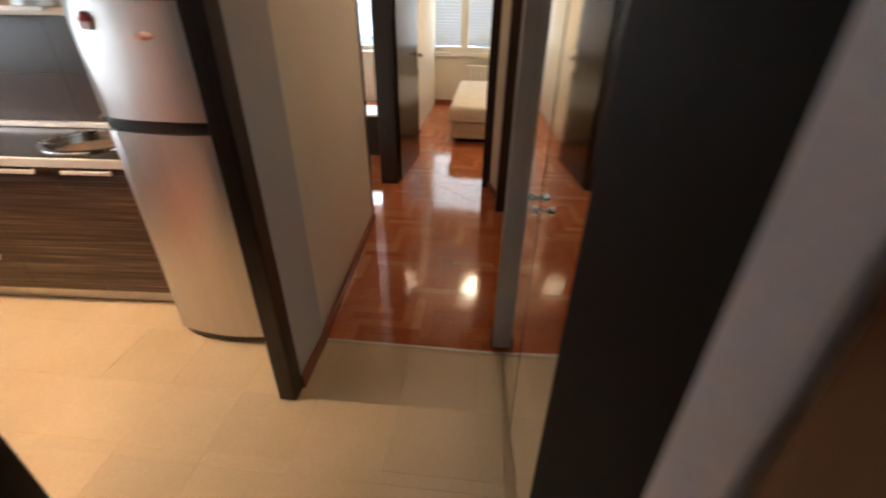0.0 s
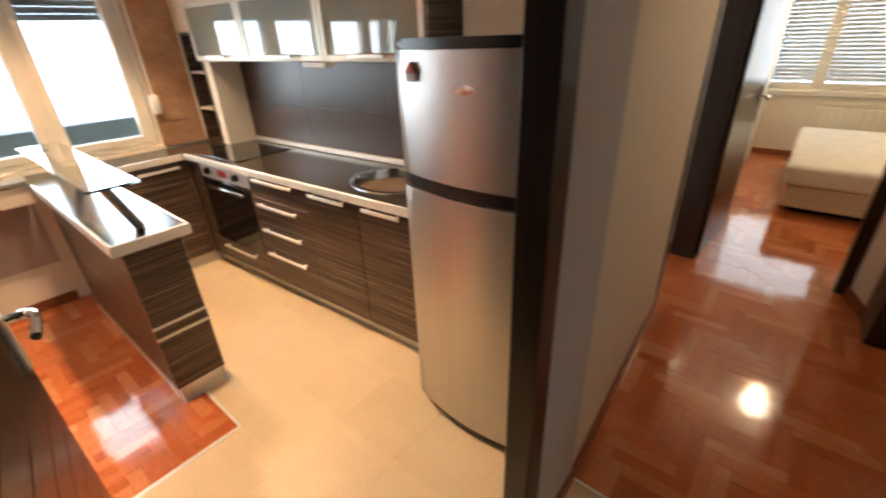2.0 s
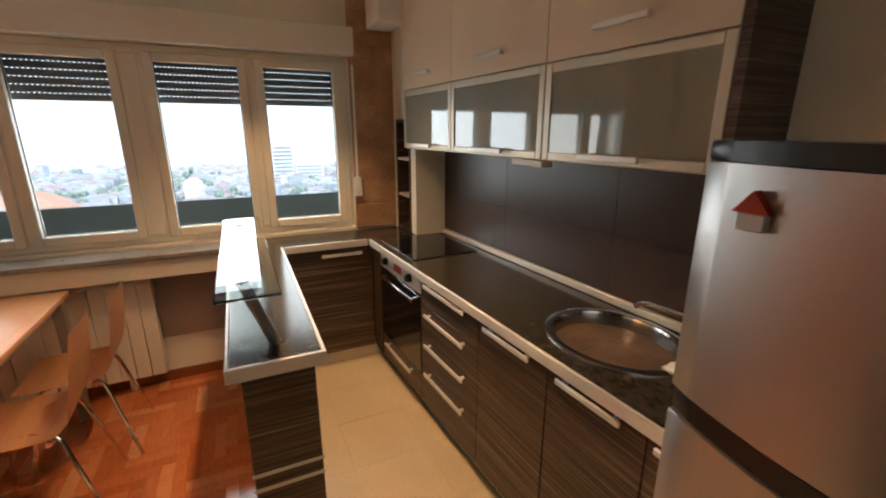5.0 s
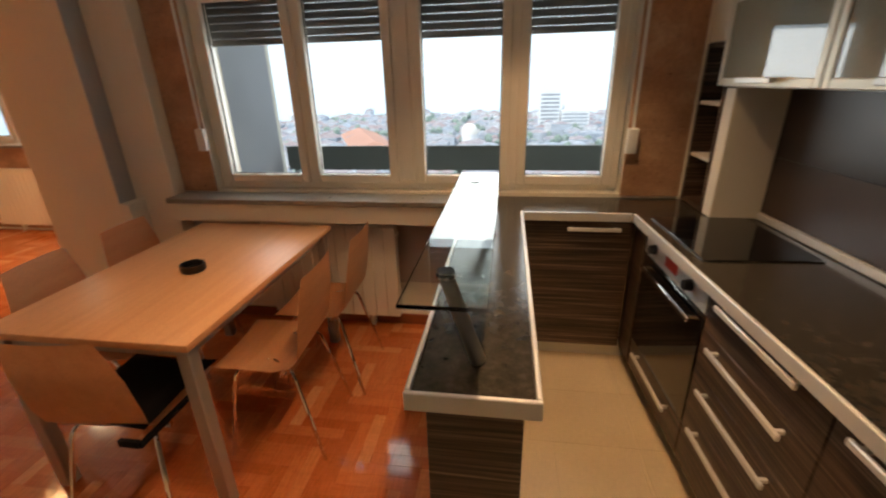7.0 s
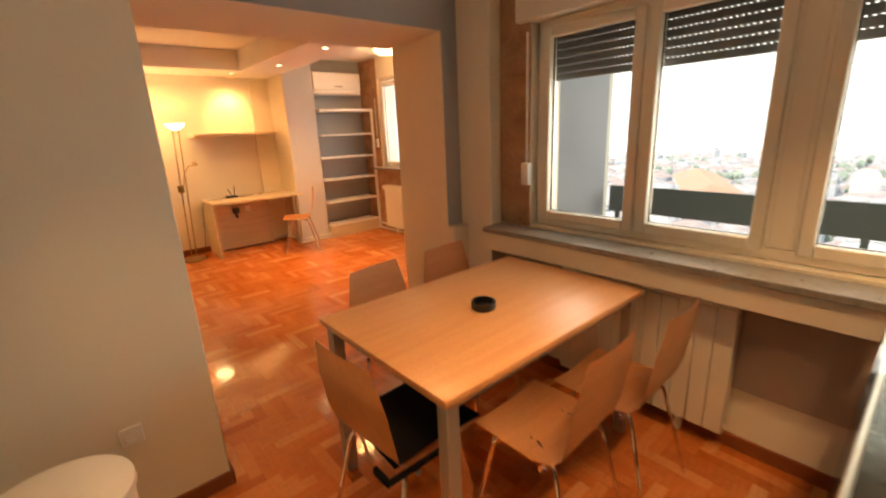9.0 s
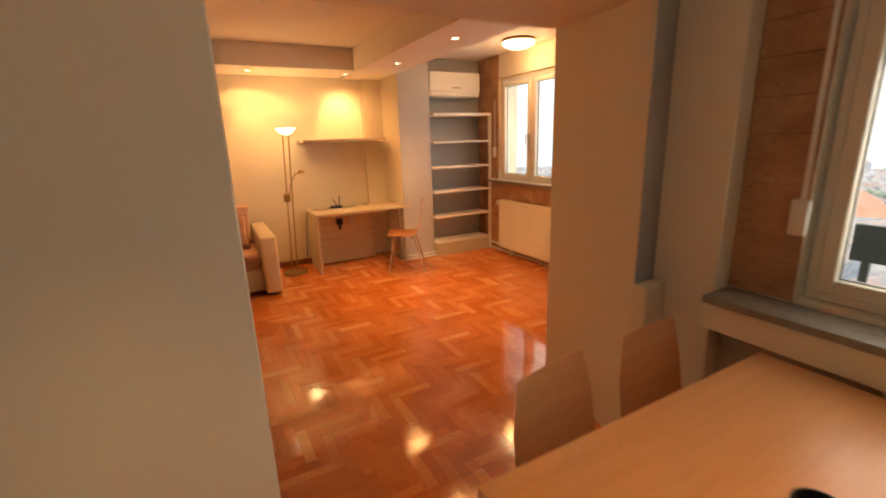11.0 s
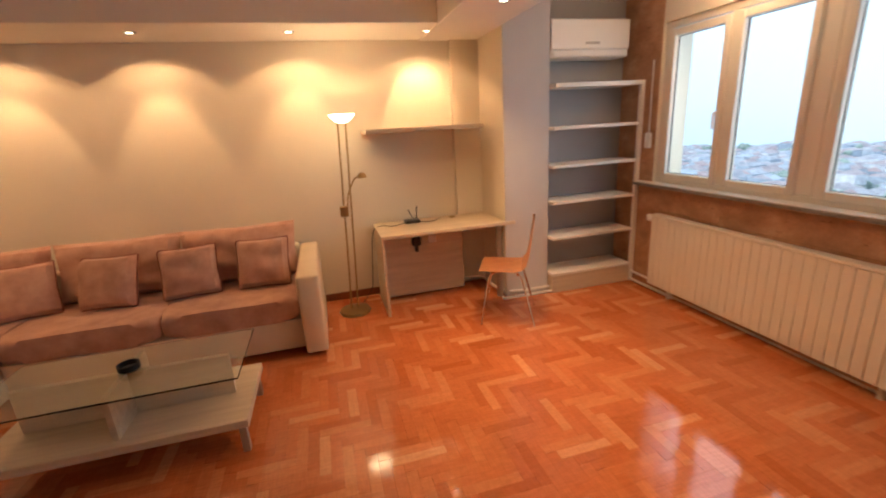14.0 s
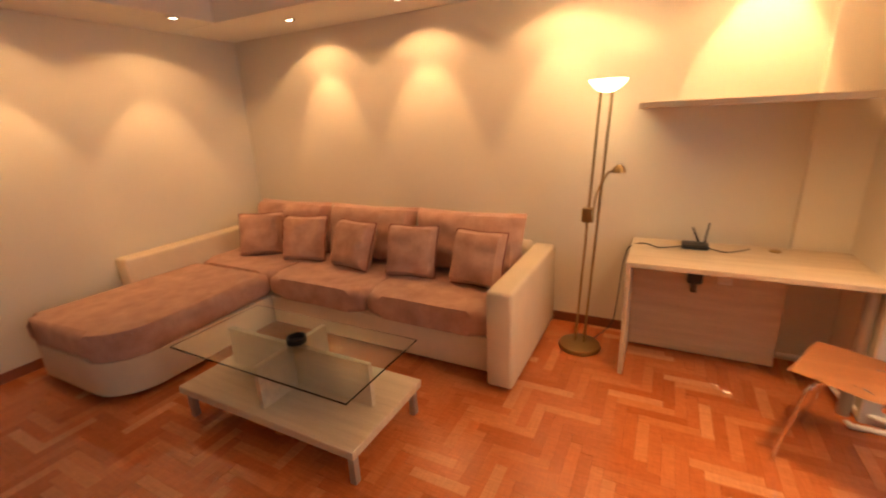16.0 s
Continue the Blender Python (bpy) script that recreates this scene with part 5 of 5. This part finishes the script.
bm = lathe(bmesh.new(), [(0.012, 0.03), (0.03, 0.015), (0.038, -0.012), (0.034, -0.012), (0.02, 0.01), (0, 0.012)], (-1.79, -3.18, 1.205), 20)
part("reading_shade", bm, BRASS, arm)

for x, y in ((-3.95, -2.0), (1.3, 7.6)):
    dome_lamp = thing("ceiling_lamp", (x, y, CEIL), "round glowing opal glass ceiling lamp", "ceiling lamp", "opal ceiling lamps")
    part("shade", lathe(bmesh.new(), [(0.0, -0.095), (0.10, -0.088), (0.155, -0.06), (0.17, -0.03), (0.165, -0.02)], (x, y, CEIL), 36), DOMEGLOW, dome_lamp)
    part("ring", lathe(bmesh.new(), [(0.172, -0.03), (0.178, -0.02), (0.172, 0.0), (0.15, 0.0)], (x, y, CEIL), 36), BRASS, dome_lamp)


def downlight(x, y, z):
    d = thing("downlight", (x, y, z), "small round recessed halogen downlight, lit", "downlight", "ceiling downlights")
    part("ring", lathe(bmesh.new(), [(0.024, -0.001), (0.026, -0.006), (0.042, -0.004), (0.043, 0.0)], (x, y, z), 20), CHROME, d)
    part("lamp", lathe(bmesh.new(), [(0.0, -0.0045), (0.0235, -0.003), (0.0238, 0.0)], (x, y, z), 16), BULB, d)


for x, y in WALL_SPOTS:
    downlight(x, y, SOFFIT)
for x, y in BEAM_SPOTS:
    downlight(x, y, SOFFIT - 0.01)
for x, y in KITCHEN_SPOTS + HALL_SPOTS:
    downlight(x, y, CEIL)
for x, y, watts in DINING_SPOTS:
    downlight(x, y, DINING_SOFFIT)

# ---- bedroom and small room beyond the hall ----
def far_window(name, x0, x1, label, blinds):
    w = thing(name, ((x0 + x1) / 2, 9.55, 0.8), label, "window", kind="structure")
    z0, z1, mid = 0.80, 1.95, (x0 + x1) / 2
    bm = bmesh.new()
    for a, b in ((x0, x0 + 0.06), (mid - 0.06, mid + 0.06), (x1 - 0.06, x1)):
        box(bm, a, b, 9.56, 9.62, z0, z1, 0.004)
    for a, b in ((z0, z0 + 0.07), (z1 - 0.06, z1)):
        box(bm, x0 + 0.06, mid - 0.06, 9.56, 9.62, a, b, 0.004)
        box(bm, mid + 0.06, x1 - 0.06, 9.56, 9.62, a, b, 0.004)
    part("window_frame", bm, PVC, w)
    for a, b in ((x0 + 0.06, mid - 0.06), (mid + 0.06, x1 - 0.06)):
        p = part("pane", boxed(a, b, 9.588, 9.592, z0 + 0.07, z1 - 0.06), PANE, w)
        p.visible_shadow = False
        if blinds:
            z = z0 + 0.09
            while z < z1 - 0.07:
                bm = boxed(a, b, 9.63, 9.64, z, z + 0.039)
                part("blind_slat", bm, WHITE, w)
                z += 0.044
    part("sill", boxed(x0 - 0.1, x1 + 0.1, 9.44, 9.558, 0.74, 0.795, bevel=0.004), PVC, w)


far_window("window_3", 0.22, 1.62, "cream bedroom window with white slatted blinds", True)
far_window("window_4", -2.05, -0.02, "cream window of the small room", False)
for x0, x1 in ((0.98, 1.62), (-1.95, -0.6)):
    r = thing("radiator", ((x0 + x1) / 2, 9.45, 0.12), "cream panel radiator below the far window", "radiator")
    n = round((x1 - x0) / 0.08)
    for k in range(n):
        w = (x1 - x0) / n
        part("rib", boxed(x0 + k * w + 0.004, x0 + (k + 1) * w - 0.004, 9.40, 9.46, 0.12, 0.62, bevel=0.005), ENAMEL, r)
    part("bracket", boxed(x0 + 0.1, x1 - 0.1, 9.46, 9.50, 0.2, 0.5), ENAMEL, r)
bed = thing("bed", (1.6, 8.2, 0), "bed with a white mattress on a dark low frame", "bed")
part("frame", boxed(0.93, 2.4, 7.25, 9.1, 0.06, 0.26, bevel=0.008), PALEWOOD, bed)
part("feet", boxed(1.0, 2.3, 7.35, 9.0, 0.0, 0.059), WENGE, bed)
part("mattress", boxed(0.90, 2.42, 7.20, 9.1, 0.262, 0.45, bevel=0.05, seg=4), BEDWHITE, bed)
ns = thing("low_table", (0.0, 6.9, 0), "low dark table with a pale top in the small room", "table")
part("body", boxed(-0.15, 0.30, 6.65, 7.1, 0.0, 0.43, bevel=0.004), WENGE, ns)
part("top", boxed(-0.16, 0.31, 6.64, 7.11, 0.431, 0.45, bevel=0.004), SHELFWHITE, ns)

# ---- balcony and city ----
block("balcony_floor", -4.7, XW - 0.28, 0.74, 6.0, -0.3, -0.05, material=RENDER)
block("exterior_pier", -4.25, -2.985, 0.74, 0.86, -0.3, 2.9, material=RENDER)
block("balcony_roof", -4.7, XW - 0.28, 0.74, 6.0, 2.55, 2.75, material=RENDER)
rail = thing("balcony_railing", (-4.35, 3.3, 0.7), "dark metal plate balcony railing", "railing")
part("plate", boxed(-4.37, -4.33, 0.87, 6.0, 0.70, 0.93, bevel=0.004), DARKPLATE, rail)
bm = bmesh.new()
for y in (0.95, 2.6, 4.3, 5.9):
    box(bm, -4.365, -4.335, y - 0.02, y + 0.02, -0.06, 0.70)
part("post", bm, DARKPLATE, rail)

GROUND = -42.0


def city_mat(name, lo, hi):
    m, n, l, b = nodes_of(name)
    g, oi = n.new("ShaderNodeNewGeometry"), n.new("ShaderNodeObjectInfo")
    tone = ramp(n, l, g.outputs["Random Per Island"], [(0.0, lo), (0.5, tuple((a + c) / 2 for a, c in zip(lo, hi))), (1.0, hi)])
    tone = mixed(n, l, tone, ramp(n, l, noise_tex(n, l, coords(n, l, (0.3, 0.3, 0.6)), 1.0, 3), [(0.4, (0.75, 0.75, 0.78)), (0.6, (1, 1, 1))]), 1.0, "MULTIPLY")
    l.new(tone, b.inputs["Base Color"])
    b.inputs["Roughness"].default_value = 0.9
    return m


# Distance haze is mixed into these base colours: paler and bluer.
HOUSE = city_mat("haze-paled city plaster", (0.42, 0.50, 0.60), (0.83, 0.86, 0.90))
ROOF = city_mat("haze-paled clay and felt roofs", (0.47, 0.37, 0.38), (0.46, 0.54, 0.64))
TREES = city_mat("haze-paled foliage", (0.25, 0.35, 0.30), (0.40, 0.50, 0.47))
TOWER = plain("haze-paled tower concrete", (0.84, 0.88, 0.93), 0.9, var=0.08, scale=0.1, grain=0.5, bump=0)
LAND = plain("haze-paled city ground", (0.47, 0.54, 0.62), 0.9, var=0.25, scale=0.02, grain=0.2, bump=0)
# Ring that glows in place of far haze and low sky, paler with height.
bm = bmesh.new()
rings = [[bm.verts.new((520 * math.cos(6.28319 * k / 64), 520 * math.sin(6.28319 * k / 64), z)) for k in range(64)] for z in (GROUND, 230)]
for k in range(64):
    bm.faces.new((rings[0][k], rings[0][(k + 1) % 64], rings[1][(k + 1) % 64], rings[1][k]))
haze, hn, hl, hb = nodes_of("glowing haze backdrop")
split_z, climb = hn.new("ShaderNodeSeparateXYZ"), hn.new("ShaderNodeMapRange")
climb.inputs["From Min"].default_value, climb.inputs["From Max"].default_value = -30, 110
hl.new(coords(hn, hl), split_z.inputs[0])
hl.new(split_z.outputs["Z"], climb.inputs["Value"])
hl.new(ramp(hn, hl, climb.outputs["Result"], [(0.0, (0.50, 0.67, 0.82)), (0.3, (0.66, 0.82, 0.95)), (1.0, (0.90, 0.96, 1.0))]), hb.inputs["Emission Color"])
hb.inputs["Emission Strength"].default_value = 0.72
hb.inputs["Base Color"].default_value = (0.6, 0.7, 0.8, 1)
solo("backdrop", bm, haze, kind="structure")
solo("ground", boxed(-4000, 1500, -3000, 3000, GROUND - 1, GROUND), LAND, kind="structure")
rng = random.Random(7)
walls_bm, roofs_bm, trees_bm = bmesh.new(), bmesh.new(), bmesh.new()
for k in range(2600):
    d = 130 + 375 * rng.random() ** 0.75
    a = radians(rng.uniform(150, 275) if k % 5 else rng.uniform(60, 110))
    x, y = d * math.cos(a) - 4, d * math.sin(a)
    if x > -45 and y < 45:
        continue
    w, e = rng.uniform(6, 16), rng.uniform(6, 14)
    h = rng.uniform(4, 9.5) * (1.5 if rng.random() < 0.05 else 1)
    pts = [(x - w / 2, y - e / 2), (x + w / 2, y - e / 2), (x + w / 2, y + e / 2), (x - w / 2, y + e / 2)]
    prism(walls_bm, pts, GROUND, GROUND + h)
    z = GROUND + h
    rise = rng.uniform(1.0, 2.6)
    v = [roofs_bm.verts.new((px, py, z)) for px, py in pts] + [roofs_bm.verts.new((x - w / 3, y, z + rise)), roofs_bm.verts.new((x + w / 3, y, z + rise))]
    for q in ((0, 1, 5, 4), (1, 2, 5), (2, 3, 4, 5), (3, 0, 4)):
        roofs_bm.faces.new([v[i] for i in q])
    if k % 8 == 0:
        for _ in range(5):
            tx, ty, r = x + rng.uniform(-9, 9), y + rng.uniform(-9, 9), rng.uniform(1.5, 3.2)
            m = Matrix.Translation((tx, ty, GROUND + r + rng.uniform(2, 6))) @ Matrix.Diagonal((r, r, r * rng.uniform(0.8, 1.4), 1))
            bmesh.ops.create_icosphere(trees_bm, subdivisions=1, radius=1, matrix=m)
for k in range(70):
    u = rng.random()
    tx, ty, r = -300 - 24 * u + rng.uniform(-6, 6), -92 + 42 * u + rng.uniform(-4, 4), rng.uniform(2.0, 3.8)
    m = Matrix.Translation((tx, ty, GROUND + rng.uniform(3, 9))) @ Matrix.Diagonal((r, r, r * rng.uniform(0.8, 1.3), 1))
    bmesh.ops.create_icosphere(trees_bm, subdivisions=1, radius=1, matrix=m)
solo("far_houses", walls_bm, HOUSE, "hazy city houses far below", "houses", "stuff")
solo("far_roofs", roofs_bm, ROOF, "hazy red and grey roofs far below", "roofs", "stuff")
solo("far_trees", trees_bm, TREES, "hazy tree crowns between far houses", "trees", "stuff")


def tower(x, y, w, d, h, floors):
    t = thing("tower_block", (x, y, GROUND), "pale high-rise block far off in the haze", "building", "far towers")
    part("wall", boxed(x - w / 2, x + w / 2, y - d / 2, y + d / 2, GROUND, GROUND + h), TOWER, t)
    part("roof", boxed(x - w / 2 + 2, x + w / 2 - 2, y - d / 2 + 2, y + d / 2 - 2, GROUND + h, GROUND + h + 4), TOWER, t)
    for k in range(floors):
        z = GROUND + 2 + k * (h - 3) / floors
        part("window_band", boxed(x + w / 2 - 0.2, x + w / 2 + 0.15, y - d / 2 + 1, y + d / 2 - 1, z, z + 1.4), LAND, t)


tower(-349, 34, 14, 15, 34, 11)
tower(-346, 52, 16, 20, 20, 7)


hall = thing("long_hall", (-246, -78, GROUND), "long building with a faded orange tiled roof among city houses", "building")
axis, across = Vector((0.908, 0.419, 0)), Vector((-0.419, 0.908, 0))
foot = [Vector((-246, -78, 0)) + axis * a + across * b for a, b in ((-42, -12), (42, -12), (42, 12), (-42, 12))]
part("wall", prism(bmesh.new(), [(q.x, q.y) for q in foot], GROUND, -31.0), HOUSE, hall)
bm = bmesh.new()
eave = [bm.verts.new((q.x, q.y, -31.0)) for q in foot]
ridge = [bm.verts.new(Vector((-246, -78, -26.5)) + axis * a) for a in (-36, 36)]
for q in ((eave[0], eave[1], ridge[1], ridge[0]), (eave[2], eave[3], ridge[0], ridge[1]), (eave[1], eave[2], ridge[1]), (eave[3], eave[0], ridge[0]), (eave[3], eave[2], eave[1], eave[0])):
    bm.faces.new(q)
part("roof", bm, plain("faded orange roof tiles", (0.62, 0.34, 0.27), 0.9, var=0.12, scale=0.2, grain=1.5, bump=0), hall)
tank = thing("domed_tank", (-278, -20.5, GROUND), "white round domed tank standing among far houses", "tank")
part("drum", rod(bmesh.new(), (-278, -20.5, GROUND), (-278, -20.5, -31), 5.2, seg=28), TOWER, tank)
part("dome", lathe(bmesh.new(), [(5.4, -31), (5.2, -28.5), (4.2, -26.4), (2.4, -25.0), (0, -24.4)], (-278, -20.5, 0), 28), WHITE, tank)


# ---- floor pieces ----
PW, PN = 0.056, 5
floor_ob = bpy.data.objects["floor"]
ORIGIN["floor"] = Vector(floor_ob.location)


def clip(poly, lo, hi):
    """A convex plan polygon cut to a rectangle."""
    for axis, bound, sign in ((0, lo[0], 1), (0, hi[0], -1), (1, lo[1], 1), (1, hi[1], -1)):
        out = []
        for a, b in zip(poly, poly[1:] + poly[:1]):
            ia, ib = sign * (a[axis] - bound) >= 0, sign * (b[axis] - bound) >= 0
            if ia:
                out.append(a)
            if ia != ib:
                u = (bound - a[axis]) / (b[axis] - a[axis])
                out.append((a[0] + u * (b[0] - a[0]), a[1] + u * (b[1] - a[1])))
        poly = out
        if len(poly) < 3:
            return []
    return poly


def plank_prism(bm, pts, z0, z1, c=0.0012):
    """A plank with softened upper edges."""
    mx, my = sum(p[0] for p in pts) / len(pts), sum(p[1] for p in pts) / len(pts)

    def shrink(d):
        return [(x + (mx - x) * min(0.4, d / max(0.01, math.hypot(mx - x, my - y))), y + (my - y) * min(0.4, d / max(0.01, math.hypot(mx - x, my - y)))) for x, y in pts]

    rings = [[bm.verts.new((x, y, z)) for x, y in q] for q, z in ((shrink(0.0004), z0), (shrink(0.0004), z1 - c), (shrink(c * 1.6), z1))]
    n = len(pts)
    for a, b in zip(rings, rings[1:]):
        for i in range(n):
            bm.faces.new((a[i], a[(i + 1) % n], b[(i + 1) % n], b[i]))
    bm.faces.new(rings[-1])


TURNED = 0.0
ca, sa = math.cos(TURNED), math.sin(TURNED)
ZONES = [((-4.28, -3.66), (1.71, 0.50)), ((-2.9, 0.501), (-0.705, 2.98)), ((0.40, 3.665), (1.62, 5.9)), ((-2.8, 4.3), (0.399, 5.9)), ((-2.8, 5.901), (3.0, 9.5))]
NEAR = ((-2.55, -1.9), (-0.15, 0.10))
rest = bmesh.new()
loose = 0
plank_mesh = None
L = PW * PN
for i in range(-150, 150):
    for j in range(-30, 30):
        for kind in (0, 1):
            u, v = i + j * PN, i - j * PN
            if kind == 0:
                rect = [(u, v), (u + PN, v), (u + PN, v + 1), (u, v + 1)]
            else:
                rect = [(u + PN, v + 1 - PN), (u + PN + 1, v + 1 - PN), (u + PN + 1, v + 1), (u + PN, v + 1)]
            pts = [(-(x * ca - y * sa) * PW, (x * sa + y * ca) * PW + 2.0) for x, y in rect][::-1]
            cx, cy = sum(p[0] for p in pts) / 4, sum(p[1] for p in pts) / 4
            if not (-4.6 < cx < 3.3 and -4.0 < cy < 9.8):
                continue
            if loose < 300 and NEAR[0][0] < cx < NEAR[1][0] and NEAR[0][1] < cy < NEAR[1][1]:
                if plank_mesh is None:
                    pb = bmesh.new()
                    plank_prism(pb, [(-L / 2, -PW / 2), (L / 2, -PW / 2), (L / 2, PW / 2), (-L / 2, PW / 2)], -0.0155, 0.0)
                    plank_mesh = finish(pb, "plank", PARQUET, False)
                ob = new("plank", plank_mesh)
                ob.parent = floor_ob
                tilt = (rng.uniform(-0.12, 0.12), rng.uniform(-0.35, 0.35))
                turn = TURNED if kind == 0 else TURNED + math.pi / 2
                ob.matrix_basis = Matrix.Translation(Vector((cx, cy, 0)) - ORIGIN["floor"]) @ Matrix.Rotation(turn, 4, "Z") @ Euler((radians(tilt[1]), radians(tilt[0]), 0)).to_matrix().to_4x4()
                loose += 1
                continue
            for lo, hi in ZONES:
                q = clip(pts, lo, hi)
                if len(q) >= 3:
                    t = Vector((rng.uniform(-0.004, 0.004), rng.uniform(-0.004, 0.004)))
                    before = len(rest.verts)
                    plank_prism(rest, q, -0.0155, 0.0)
                    rest.verts.ensure_lookup_table()
                    for w in rest.verts[before:]:
                        w.co.z += t.x * (w.co.x - cx) + t.y * (w.co.y - cy)
p = new("planks", finish(rest, "planks", PARQUET, False))
p.location = -ORIGIN["floor"]
p.parent = floor_ob
tagged(p, "herringbone oak parquet blocks", kind="stuff")

# tiles of kitchen and entrance
TS = 0.352
solo("tile_bed", boxed(-0.70, 1.53, 1.25, 2.98, -0.015, -0.0022), TILE_GROUT, kind="structure")
solo("tile_bed", boxed(-2.5, 1.53, 2.981, 3.66, -0.015, -0.0022), TILE_GROUT, kind="structure")
solo("tile_bed", boxed(-2.5, 0.47, 3.661, 4.2, -0.015, -0.0022), TILE_GROUT, kind="structure")
tile_bm = bmesh.new()
TH = TS / 2 - 0.0004
plank_prism(tile_bm, [(-TH, -TH), (TH, -TH), (TH, TH), (-TH, TH)], -0.008, 0.0, 0.0006)
whole = finish(tile_bm, "tile", TILE, False)
x0, y0 = 0.686 - 12 * TS, 3.64 - 10 * TS
for i in range(18):
    for j in range(13):
        a, b = (x0 + i * TS, y0 + j * TS), (x0 + (i + 1) * TS, y0 + (j + 1) * TS)
        for lo, hi in (((-0.695, 1.26), (1.50, 2.985)), ((-2.47, 2.9855), (1.50, 3.655)), ((-2.47, 3.6555), (0.46, 3.9))):
            q = clip([a, (b[0], a[1]), b, (a[0], b[1])], lo, hi)
            if len(q) < 3:
                continue
            area = (max(p[0] for p in q) - min(p[0] for p in q)) * (max(p[1] for p in q) - min(p[1] for p in q))
            if area < 0.002:
                continue
            c = Vector(((a[0] + b[0]) / 2, (a[1] + b[1]) / 2, 0))
            if area > TS * TS * 0.995:
                ob = new("tile", whole)
                ob.location = c - ORIGIN["floor"]
            else:
                bm = bmesh.new()
                m = Vector((sum(p[0] for p in q) / len(q), sum(p[1] for p in q) / len(q), 0))
                plank_prism(bm, [(x - m.x, y - m.y) for x, y in q], -0.008, 0.0, 0.0006)
                ob = new("tile", finish(bm, "tile", TILE, False))
                ob.location = m - ORIGIN["floor"]
            ob.parent = floor_ob
strip = boxed(-0.710, -0.690, 1.26, 2.99, -0.004, 0.004, 0.002)
box(strip, -1.06, -0.710, 2.975, 2.992, -0.004, 0.004, 0.002)
box(strip, 0.59, 1.50, 3.652, 3.668, -0.004, 0.004, 0.002)
solo("floor_trim", strip, ALU, kind="structure")
